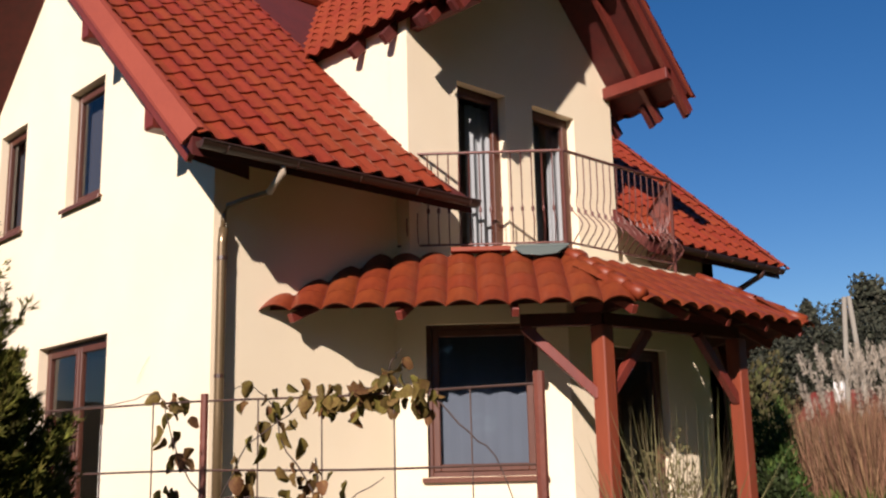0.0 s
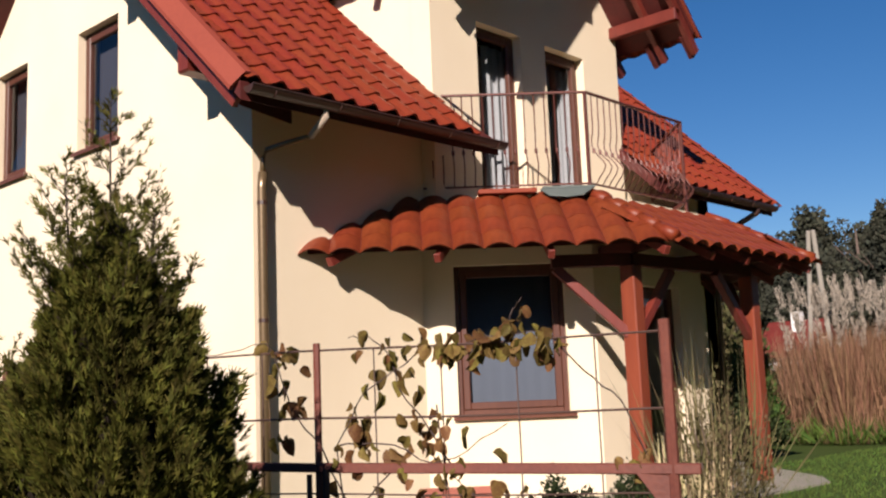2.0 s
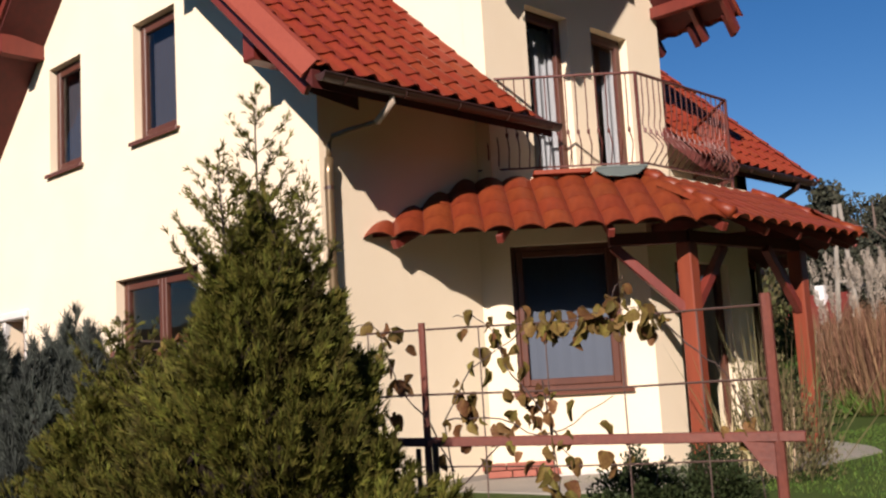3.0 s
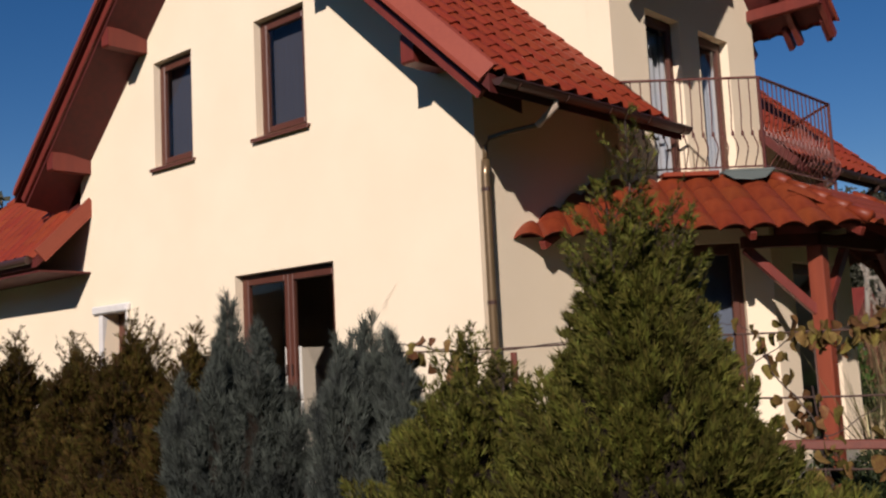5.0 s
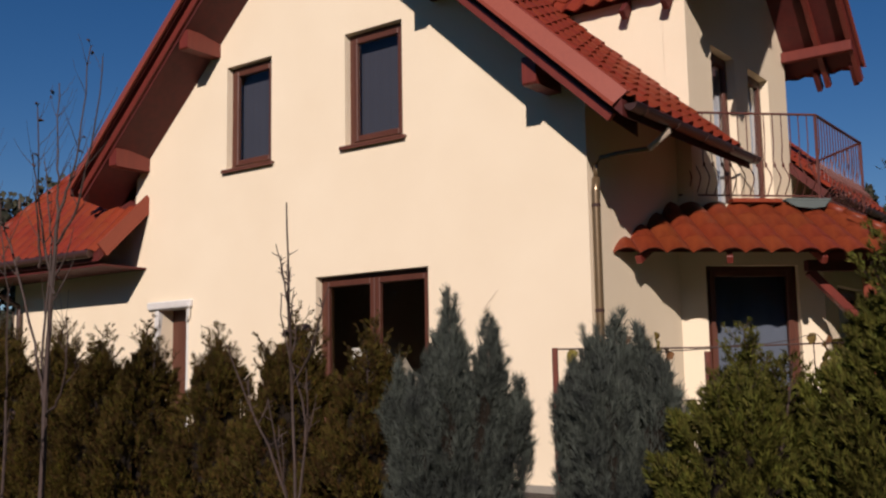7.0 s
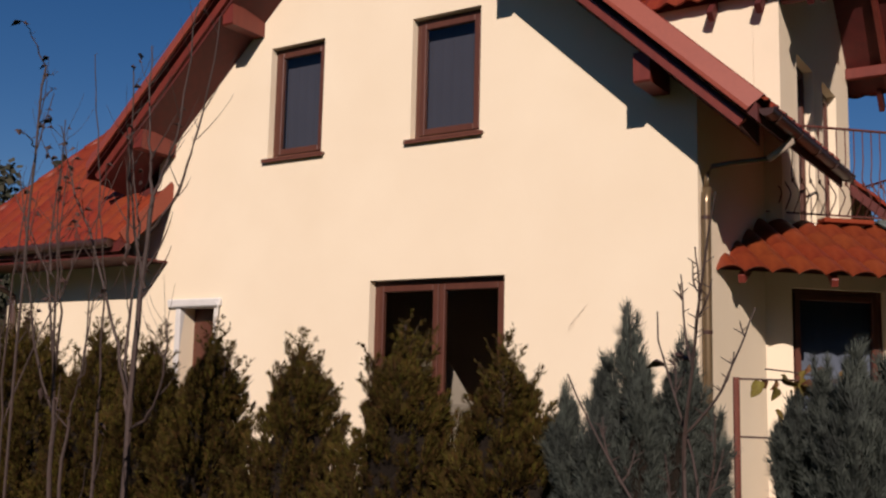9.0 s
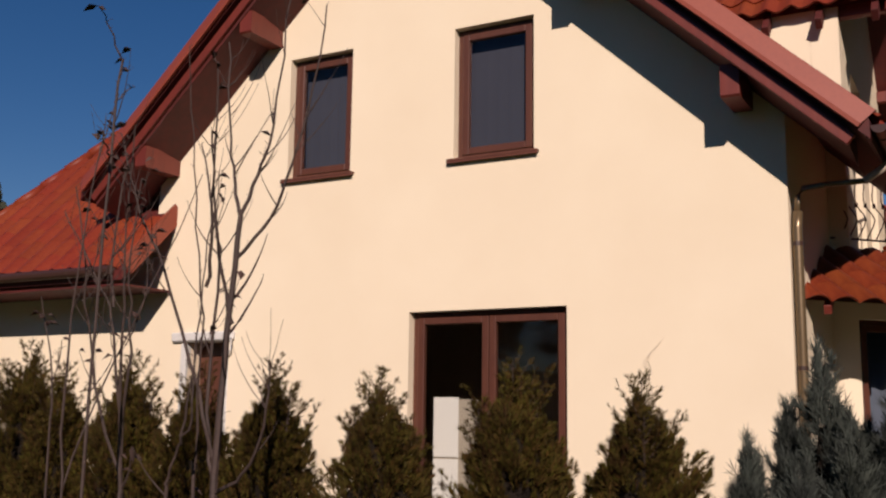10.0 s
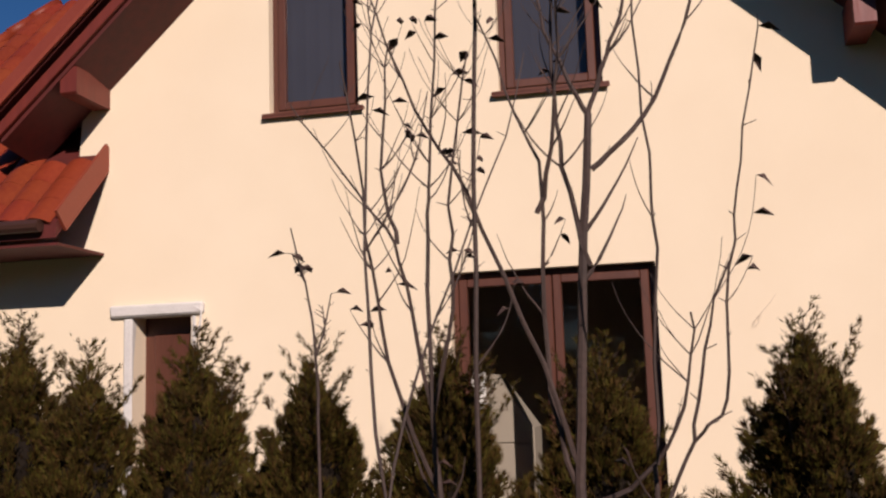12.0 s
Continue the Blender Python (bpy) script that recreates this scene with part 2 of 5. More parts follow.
def add_wall(bm, outline, holes, m, thick):
    """outline: (u, z) corners; holes: (u0, z0, u1, z1); m: from (u, depth, z) into the world; depth goes inwards."""
    pts = [Vector(p) for p in outline]
    edges = [(i, (i + 1) % len(pts)) for i in range(len(pts))]
    for u0, z0, u1, z1 in holes:
        k = len(pts)
        pts += [Vector(p) for p in ((u0, z0), (u1, z0), (u1, z1), (u0, z1))]
        edges += [(k, k + 1), (k + 1, k + 2), (k + 2, k + 3), (k + 3, k)]
    co, _, faces, *_ = geometry.delaunay_2d_cdt(pts, edges, [], 1, 1e-5)
    front = [bm.verts.new(m @ Vector((p.x, 0, p.y))) for p in co]
    back = [bm.verts.new(m @ Vector((p.x, thick, p.y))) for p in co]
    count = {}
    for f in faces:
        c = sum((co[i] for i in f), Vector((0, 0))) / len(f)
        if any(u0 < c.x < u1 and z0 < c.y < z1 for u0, z0, u1, z1 in holes):
            continue
        if not inside(c, outline):
            continue
        bm.faces.new([front[i] for i in f])
        bm.faces.new([back[i] for i in reversed(f)])
        for i in range(len(f)):
            e = (f[i], f[(i + 1) % len(f)])
            count[frozenset(e)] = count.get(frozenset(e), []) + [e]
    for es in count.values():
        if len(es) == 1:
            i, j = es[0]
            bm.faces.new((front[i], back[i], back[j], front[j]))
    bmesh.ops.delete(bm, geom=[v for v in bm.verts if not v.link_faces], context="VERTS")


def inside(c, poly):
    hit = False
    for i in range(len(poly)):
        (x0, y0), (x1, y1) = poly[i], poly[(i + 1) % len(poly)]
        if (y0 > c[1]) != (y1 > c[1]) and c[0] < (x1 - x0) * (c[1] - y0) / (y1 - y0) + x0:
            hit = not hit
    return hit


def frame_of(origin, u, n):
    """From (along the wall, inwards, up) into the world."""
    u, n = Vector(u).normalized(), Vector(n).normalized()
    m = Matrix((u, -n, Vector((0, 0, 1)))).transposed().to_4x4()
    m.translation = Vector(origin)
    return m


def triangles(name, verts, faces, mat, parent=None, label="", smooth=False):
    me = bpy.data.meshes.new(name)
    me.from_pydata(verts, [], faces)
    me.materials.append(mat)
    if smooth:
        me.polygons.foreach_set("use_smooth", [True] * len(me.polygons))
    me.update()
    ob = new(name, me)
    ob.parent = parent
    if label:
        ob["label"] = label
    return ob


def leaf_arrays(p, d, side, length, width):
    """Diamond leaves: arrays of base points, directions, sideways directions, lengths and widths."""
    n = len(p)
    l, w = length[:, None], width[:, None]
    v = np.empty((n, 4, 3))
    v[:, 0] = p
    v[:, 1] = p + d * l * 0.45 + side * w
    v[:, 2] = p + d * l
    v[:, 3] = p + d * l * 0.45 - side * w
    f = np.arange(n * 4).reshape(n, 4)
    return v.reshape(-1, 3), f


def unit(a):
    return a / np.maximum(np.linalg.norm(a, axis=-1, keepdims=True), 1e-9)

# ---- ground ----
def ground_height(x, y):
    d = max(0.0, math.hypot(max(0.0, x - 3.2), max(0.0, -1.6 - y)))
    k = min(1.0, d / 6.5)
    return -0.15 - 0.55 * k * k * (3 - 2 * k) + 0.02 * noise.noise(Vector((x * 0.7, y * 0.7, 0)))


def build_ground():
    bm = bmesh.new()
    ticks = [-900, -300, -120, -60, -35, -24] + [-18 + 0.6 * i for i in range(66)] + [24, 35, 60, 120, 300, 900]
    grid = [[bm.verts.new((x, y, ground_height(x, y))) for x in ticks] for y in ticks]
    for r0, r1 in zip(grid, grid[1:]):
        for i in range(len(ticks) - 1):
            bm.faces.new((r0[i], r0[i + 1], r1[i + 1], r1[i]))
    tagged(to_object("ground", bm, LAWN, smooth=True), "green autumn lawn round the house", "lawn", kind="structure")


build_ground()


# unseen dark soil patch, added to cut light bounced onto the walls
bm = bmesh.new()
bed = [[bm.verts.new((x, y, ground_height(x, y) + 0.012 + 0.012 * noise.noise(Vector((x * 3, y * 3, 4))))) for x in [-11 + 0.5 * i for i in range(33)]] for y in [-5.5 + 0.45 * j for j in range(13)]]
for r0, r1 in zip(bed, bed[1:]):
    for i in range(32):
        bm.faces.new((r0[i], r0[i + 1], r1[i + 1], r1[i]))
tagged(to_object("dark_bed", bm, SOIL, smooth=True), "unseen dark soil added under hedge and vine against bounced light", "soil", kind="structure")


def grass(name, x0, x1, y0, y1, n, size, seed):
    rng = np.random.default_rng(seed)
    p = np.stack([rng.uniform(x0, x1, n), rng.uniform(y0, y1, n), np.zeros(n)], 1)
    p[:, 2] = [ground_height(a, b) - 0.005 for a, b, _ in p]
    d = unit(np.stack([rng.normal(0, 0.35, n), rng.normal(0, 0.35, n), np.ones(n)], 1))
    a = rng.uniform(0, 6.28, n)
    s = np.stack([np.cos(a), np.sin(a), np.zeros(n)], 1)
    v, f = leaf_arrays(p, d, s, rng.uniform(0.5, 1, n) * size, np.full(n, 0.004))
    tagged(triangles(name, v.tolist(), f.tolist(), BLADES), "short green grass blades on the lawn", "grass", kind="stuff")


grass("lawn_grass", 1.0, 6.0, 2.0, 14.0, 26000, 0.06, 5)

# ---- house ----
RIDGE_X, RIDGE_Z, PITCH = -3.887, 8.07, 0.93
EAVE_X = 0.78
GABLE_Y, BACK_Y = -0.72, 9.15
DX, DY0, DY1, DRIDGE = 0.2, 2.29, 6.0, 4.15
DTIP_X, DTIP_Y, DTIP_Z, DPITCH = 1.3, 6.39, 5.63, 1.08
FLOOR2 = 3.06

house = thing("house", "cream plastered house with red tiled gable roofs and balcony", "house")


def roof_z(x):
    return RIDGE_Z - PITCH * abs(x - RIDGE_X)


def dormer_z(y):
    return DTIP_Z + DPITCH * (DTIP_Y - DRIDGE) - DPITCH * abs(y - DRIDGE)


def window(m, w, h, leaves=1, reveal=0.13, sill=True, name="window", label="", handle=False, parent=None):
    """m: from (u, inwards, z), with the opening's lower left corner at 0, into the world."""
    win = new(name)
    win.parent = parent or house
    if label:
        win["label"] = label
    bm = bmesh.new()
    e, dp = 0.055, 0.07
    for lo, hi in (((0, reveal, 0), (e, reveal + dp, h)), ((w - e, reveal, 0), (w, reveal + dp, h)),
                   ((e, reveal, 0), (w - e, reveal + dp, e)), ((e, reveal, h - e), (w - e, reveal + dp, h))):
        add_box(bm, lo, hi, m, 0.006)
    part("frame", bm, FRAME, win)
    lw = (w - 2 * e) / leaves
    for k in range(leaves):
        a, b, s = e + k * lw + 0.004, e + (k + 1) * lw - 0.004, 0.075
        bm = bmesh.new()
        for lo, hi in (((a, reveal - 0.018, e), (a + s, reveal + 0.05, h - e)), ((b - s, reveal - 0.018, e), (b, reveal + 0.05, h - e)),
                       ((a + s, reveal - 0.018, e), (b - s, reveal + 0.05, e + s)), ((a + s, reveal - 0.018, h - e - s), (b - s, reveal + 0.05, h - e))):
            add_box(bm, lo, hi, m, 0.008)
        part("sash", bm, FRAME, win)
        pane = triangles("pane", [tuple(m @ Vector((x, reveal + 0.015, z))) for x, z in ((a + s - 0.01, e + s - 0.01), (b - s + 0.01, e + s - 0.01), (b - s + 0.01, h - e - s + 0.01), (a + s - 0.01, h - e - s + 0.01))],
                         [(0, 1, 2, 3)], GLASS, win)
        pane.visible_shadow = False
        if handle:
            bm = bmesh.new()
            ux = b - 0.04 if k == 0 else a + 0.04
            add_box(bm, (ux - 0.01, reveal - 0.05, h * 0.48), (ux + 0.01, reveal - 0.03, h * 0.48 + 0.13), m, 0.004)
            add_box(bm, (ux - 0.008, reveal - 0.035, h * 0.48 + 0.1), (ux + 0.008, reveal - 0.016, h * 0.48 + 0.125), m, 0.003)
            part("door_handle", bm, GUTTER, win)
    if sill:
        bm = bmesh.new()
        add_box(bm, (-0.06, -0.055, -0.035), (w + 0.06, reveal, -0.004), m, 0.006)
        add_box(bm, (-0.06, -0.055, -0.055), (w + 0.06, -0.043, -0.02), m, 0.004)
        part("sill", bm, SILL, win)
    return win


# gable wall with its annex, flush in one plane
GM = frame_of((0, 0, 0), (1, 0, 0), (0, -1, 0))
UZ0, UZ1 = 3.96, 5.41
URW, ULW = (-3.40, UZ0, -2.47, UZ1), (-5.60, UZ0, -4.72, UZ1)
GW = (-3.91, -0.02, -2.12, 2.35)
SD = (-7.0, -0.02, -6.40, 2.11)
bm = bmesh.new()
wall_top = roof_z(0.0) - 0.22
gable_outline = [(-10.75, -0.4), (0, -0.4), (0, wall_top), (RIDGE_X, RIDGE_Z - 0.22), (-7.55, roof_z(-7.55) - 0.22), (-7.6, 3.62), (-10.75, 3.62)]
add_wall(bm, gable_outline, [URW, ULW, GW, SD], GM, 0.34)
part("gable_wall", bm, PLASTER, house, "sunlit cream plaster gable wall")
for hole in (URW, ULW):
    window(GM @ Matrix.Translation((hole[0], 0, hole[1])), hole[2] - hole[0], hole[3] - hole[1], reveal=0.1, label="tall brown-framed attic window")
terrace_door = window(GM @ Matrix.Translation((GW[0], 0, GW[1])), GW[2] - GW[0], GW[3] - GW[1], 2, 0.11, False, "terrace_door", "brown double terrace door with glass leaves", True)
side_door = new("side_door")
side_door.parent = house
side_door["label"] = "narrow brown door in unfinished white surround"
bm = bmesh.new()
add_box(bm, (SD[0], 0.25, SD[1]), (SD[2], 0.31, SD[3]), GM)
for z0, z1 in ((0.15, 0.95), (1.1, 1.95)):
    add_box(bm, (SD[0] + 0.1, 0.235, z0), (SD[2] - 0.1, 0.252, z1), GM, 0.012)
part("leaf", bm, FRAME, side_door)
bm = bmesh.new()
add_box(bm, (SD[0] - 0.22, -0.06, SD[3] - 0.01), (SD[2] + 0.14, 0.15, SD[3] + 0.11), GM, 0.02)
add_box(bm, (SD[0] - 0.09, -0.02, SD[1]), (SD[0] - 0.002, 0.16, SD[3] - 0.012), GM, 0.015)
add_box(bm, (SD[2] + 0.002, -0.012, SD[1]), (SD[2] + 0.05, 0.16, SD[3] - 0.012), GM, 0.01)
for v in bm.verts:
    v.co += Vector((noise.noise(v.co * 9), noise.noise(v.co * 9 + Vector((7, 0, 0))), noise.noise(v.co * 9 + Vector((0, 7, 0))))) * 0.012
part("surround", bm, FOAM, side_door, "rough white surround")
bm = bmesh.new()
add_tube(bm, [(SD[2] + 0.06, -0.05, SD[3] + 0.06), (SD[2] + 0.13, -0.06, SD[3] + 0.02), (SD[2] + 0.12, -0.06, SD[3] - 0.12), (SD[2] + 0.04, -0.03, SD[3] - 0.2)], 0.012, 6)
part("cable_loop", bm, FOAM, side_door)

# facade with the bay
FM = frame_of((0, 0, 0), (0, 1, 0), (1, 0, 0))
bm = bmesh.new()
add_wall(bm, [(0.34, -0.4), (2.23, -0.4), (2.23, FLOOR2), (7.17, FLOOR2), (7.17, -0.4), (8.6, -0.4), (8.6, wall_top), (6.0, wall_top), (6.0, FLOOR2 + 0.05), (2.3, FLOOR2 + 0.05), (2.3, wall_top), (0.34, wall_top)],
         [], FM, 0.3)
part("facade_wall", bm, PLASTER, house, "cream plaster wall under the eaves")
BAY = [(0.0, 2.23), (1.31, 3.54), (1.31, 5.86), (0.0, 7.17)]
BM = frame_of((0, 2.23, 0), (1, 1, 0), (1, -1, 0))
bm = bmesh.new()
fw0, fw1, fz0, fz1 = 0.335, 1.525, 0.76, 2.36
add_wall(bm, [(0, -0.4), (1.853, -0.4), (1.853, 3.0), (0, 3.0)], [(fw0, fz0, fw1, fz1)], BM, 0.28)
part("bay_wall", bm, PLASTER, house, "cream plaster bay wall")
window(BM @ Matrix.Translation((fw0, 0, fz0)), fw1 - fw0, fz1 - fz0, reveal=0.07, label="large brown-framed bay window")
B2 = frame_of((1.31, 3.54, 0), (0, 1, 0), (1, 0, 0))
bm = bmesh.new()
add_wall(bm, [(0, -0.4), (2.32, -0.4), (2.32, 3.0), (0, 3.0)], [(0.55, -0.05, 1.77, 2.15)], B2, 0.28)
part("bay_wall", bm, PLASTER, house)
window(B2 @ Matrix.Translation((0.55, 0, -0.05)), 1.22, 2.2, 1, 0.1, False, "porch_door", "dark glazed porch door", True)
B3 = frame_of((1.31, 5.86, 0), (-1, 1, 0), (1, 1, 0))
bm = bmesh.new()
add_wall(bm, [(0, -0.4), (1.853, -0.4), (1.853, 3.0), (0, 3.0)], [], B3, 0.28)
part("bay_wall", bm, PLASTER, house)

# dormer
DM = frame_of((DX, 0, 0), (0, 1, 0), (1, 0, 0))
d1, d2 = (3.07, FLOOR2 + 0.1, 3.89, 5.3), (4.38, FLOOR2 + 0.1, 5.2, 5.3)
bm = bmesh.new()
add_wall(bm, [(DY0, FLOOR2), (DY1, FLOOR2), (DY1, dormer_z(DY1) - 0.2), (DRIDGE, dormer_z(DRIDGE) - 0.2), (DY0, dormer_z(DY0) - 0.2)], [d1, d2], DM, 0.3)
part("dormer_wall", bm, PLASTER, house, "cream dormer front above the balcony")
for y0, y1, nrm in ((DY0, DY0 + 0.25, -1), (DY1 - 0.25, DY1, 1)):
    bm = bmesh.new()
    zt = dormer_z(DY0) - 0.2
    xb = RIDGE_X + (RIDGE_Z - zt) / PITCH - 0.5
    add_prism(bm, [(DX - 0.3, y0, roof_z(DX) - 0.6), (DX - 0.3, y0, zt), (xb, y0, zt)], (0, y1 - y0, 0))
    part("dormer_cheek", bm, PLASTER, house)
# the front corners of the dormer run back into its cheeks
bm = bmesh.new()
add_box(bm, (DX - 0.302, DY0, FLOOR2 + 0.5), (DX - 0.3, DY0 + 0.25, dormer_z(DY0) - 0.21))
part("dormer_cheek", bm, PLASTER, house)
for hole in (d1, d2):
    window(DM @ Matrix.Translation((hole[0], 0, hole[1])), hole[2] - hole[0], hole[3] - hole[1], reveal=0.12, sill=False, name="balcony_door", label="tall brown glazed balcony door")

# shell behind: far walls, floors, partitions
bm = bmesh.new()
add_box(bm, (-7.78, 8.3, -0.4), (-0.0, 8.6, wall_top - 0.3))
part("back_wall", bm, PLASTER, house)
bm = bmesh.new()
add_prism(bm, [(0, 8.6, wall_top - 0.32), (RIDGE_X, 8.6, RIDGE_Z - 0.3), (-7.78, 8.6, wall_top - 0.32)], (0, -0.3, 0))
part("back_gable", bm, PLASTER, house)
bm = bmesh.new()
add_box(bm, (-7.78, 0.342, -0.4), (-7.48, 8.3, wall_top - 0.1))
part("left_wall", bm, PLASTER, house)
bm = bmesh.new()
add_box(bm, (-7.47, 0.345, -0.3), (-0.305, 8.29, -0.05))
part("ground_floor", bm, FLOORWOOD, house)
bm = bmesh.new()
add_box(bm, (-7.47, 0.345, 2.72), (-0.305, 8.29, FLOOR2 - 0.02))
part("upper_floor", bm, INSIDE, house)
bm = bmesh.new()
add_box(bm, (-7.47, 3.6, -0.04), (-0.305, 3.7, 2.71))
add_box(bm, (-7.47, 2.1, FLOOR2), (-2.2, 2.2, 6.2))
add_box(bm, (-4.12, 0.35, FLOOR2), (-4.02, 2.09, 7.2))
add_box(bm, (-2.19, 0.35, FLOOR2), (-2.09, 6.4, 6.2))
part("partition", bm, INSIDE, house)

# annex walls
bm = bmesh.new()
add_box(bm, (-10.75, 0.342, -0.4), (-10.45, 6.0, 3.5))
add_box(bm, (-10.44, 5.7, -0.4), (-7.79, 6.0, 3.5))
part("annex_wall", bm, PLASTER, house)


# ---- roofs ----
def tile_mesh(width, length, crest, lip, mat, barrel=False):
    n = 12 if barrel else 8
    bm = bmesh.new()
    rows = []
    for v, lift in ((0.0, lip), (length, 0.0)):
        if barrel:
            rows.append([bm.verts.new((width * k / n, v, lift + crest * abs(math.sin(math.pi * k / n)) ** 0.75)) for k in range(n + 1)])
            continue
        rows.append([bm.verts.new((width * k / n, v, lift + crest * 0.5 * (1 + math.cos(2 * math.pi * (k / n - 0.3)))
                                   - crest * 0.12 * math.sin(4 * math.pi * k / n))) for k in range(n + 1)])
    low = [bm.verts.new((p.co.x, 0.006, p.co.z - max(lip, 0.014))) for p in rows[0]]
    edge = [bm.verts.new(p.co) for p in rows[0]]
    for k in range(n):
        bm.faces.new((rows[0][k], rows[0][k + 1], rows[1][k + 1], rows[1][k]))
        bm.faces.new((low[k], low[k + 1], edge[k + 1], edge[k]))
    me = bpy.data.meshes.new("tile")
    bm.to_mesh(me)
    bm.free()
    me.materials.append(mat)
    me.polygons.foreach_set("use_smooth", [i % 2 == 0 for i in range(len(me.polygons))])
    return me


TW, TL = 0.272, 0.335
ROOF_TILE = tile_mesh(TW + 0.004, TL + 0.03, 0.056, 0.024, TILE)
PW = 0.3
PORCH_TILE = tile_mesh(PW, TL + 0.004, 0.066, 0.003, GLAZE, True)


def lay_tiles(parent, origin, along, up, columns, rows, keep, pieces, name="tile", seed=1, mesh=None, wide=TW, field=None):
    """Tiles from the eave upwards; pieces(i, j): whether a tile is an object of its own."""
    rng = random.Random(seed)
    u, v = Vector(along).normalized(), Vector(up).normalized()
    n = u.cross(v).normalized()
    base = Matrix((u, v, n)).transposed().to_4x4()
    mesh = mesh or ROOF_TILE
    co = [x.co.copy() for x in mesh.vertices]
    polys = [tuple(p.vertices) for p in mesh.polygons]
    verts, faces = [], []
    for j in range(rows):
        for i in range(columns):
            p = Vector(origin) + u * (i * wide) + v * (j * TL)
            if not keep(p + u * wide / 2 + v * TL / 2):
                continue
            loose = 0.0 if mesh is PORCH_TILE else 1.0
            m = Matrix.Translation(p + n * rng.uniform(0, 0.004) * loose) @ base @ pose(0, 0, 0, rng.uniform(-0.4, 0.4) * loose, rng.uniform(-0.5, 0.5) * loose, rng.uniform(-0.5, 0.5) * loose)
            if pieces(i, j):
                ob = new(name, mesh)
                ob.parent = parent
                ob.matrix_basis = m
            else:
                k = len(verts)
                verts += [tuple(m @ c) for c in co]
                faces += [tuple(a + k for a in p2) for p2 in polys]
    if verts:
        ob = triangles("tile_field", verts, faces, field or TILE_FIELD, parent)
        ob["kind"] = "stuff"


def valley_y(x):
    """Where the dormer's lower side meets the main roof."""
    return DRIDGE - (dormer_z(DRIDGE) - roof_z(x)) / DPITCH


def slab(bm, corners, thick):
    add_prism(bm, corners, (0, 0, -thick))


# main roof: deck, tiles
main_roof = new("main_roof")
main_roof.parent = house
main_roof["label"] = "steep red tiled main roof"
T = 0.16
ED = 0.06
bm = bmesh.new()
slab(bm, [(EAVE_X, GABLE_Y + 0.03, roof_z(EAVE_X) - ED), (EAVE_X, 2.66, roof_z(EAVE_X) - ED), (DX - 0.02, 2.32, roof_z(DX) - ED),
          (-1.2, 2.25, roof_z(-1.2) - ED), (RIDGE_X, DRIDGE, RIDGE_Z - ED), (RIDGE_X, GABLE_Y + 0.03, RIDGE_Z - ED)], T)
slab(bm, [(EAVE_X, 5.9, roof_z(EAVE_X) - ED), (EAVE_X, BACK_Y, roof_z(EAVE_X) - ED), (RIDGE_X, BACK_Y, RIDGE_Z - ED), (RIDGE_X, DRIDGE, RIDGE_Z - ED),
          (-1.2, 6.04, roof_z(-1.2) - ED), (DX - 0.02, 6.02, roof_z(DX) - ED), (DX + 0.02, 5.9, roof_z(DX + 0.02) - ED)], T)
xl = -8.22
slab(bm, [(RIDGE_X, GABLE_Y + 0.03, RIDGE_Z - ED), (RIDGE_X, BACK_Y, RIDGE_Z - ED), (xl, BACK_Y, roof_z(xl) - ED), (xl, GABLE_Y + 0.03, roof_z(xl) - ED)], T)
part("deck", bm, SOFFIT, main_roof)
slope = Vector((-1, 0, PITCH)).normalized()
run = math.hypot(RIDGE_X - EAVE_X, RIDGE_Z - roof_z(EAVE_X))
o = Vector((EAVE_X + 0.03, GABLE_Y + 0.05, roof_z(EAVE_X) - ED - 0.01))
lay_tiles(main_roof, o, (0, 1, 0), slope, 37, int(run / TL) + 1,
          lambda p: (p.y < (2.72 if p.x > 0.25 else 2.36)) and p.y < max(2.36 if p.x > -1.3 else 0, valley_y(p.x) + 0.1) or p.y > (5.98 if p.x > 0.2 else 6.05 if p.x > -1.35 else 2 * DRIDGE - valley_y(p.x) - 0.1),
          lambda i, j: i < 13 and j < 15, seed=3)
o2 = Vector((xl - 0.03, BACK_Y, roof_z(xl) - ED - 0.01))
lay_tiles(main_roof, o2, (0, -1, 0), Vector((1, 0, PITCH)).normalized(), 36, int(math.hypot(RIDGE_X - xl, RIDGE_Z - roof_z(xl)) / TL) + 1, lambda p: True, lambda i, j: False, seed=4)
bm = bmesh.new()
for k in range(30):
    y = GABLE_Y + 0.33 * k
    if y < BACK_Y:
        add_tube(bm, [(RIDGE_X, y, RIDGE_Z + 0.02), (RIDGE_X, y + 0.36, RIDGE_Z + 0.0)], [0.13, 0.12], 10)
part("ridge_cap", bm, TILE_FIELD, main_roof)


def verge(name, a, b, y, inward):
    """A folded sheet verge from the eave a to the ridge b: a face that leans back and a flange over the tiles."""
    bm = bmesh.new()
    a, b = Vector(a), Vector(b)
    d = (b - a).normalized()
    n = Vector((-d.z, 0, d.x))
    if n.z < 0:
        n = -n
    fold = [(0, -0.15), (0, -0.115), (0.075, 0.045), (0.13, 0.055), (0.13, 0.043), (0.085, 0.03), (0.035, -0.11), (0.035, -0.15)]
    add_prism(bm, [a + n * h + Vector((0, y + inward * q, 0)) for q, h in fold], b - a)
    part(name, bm, BARGE, main_roof, "brick-red sheet verge")


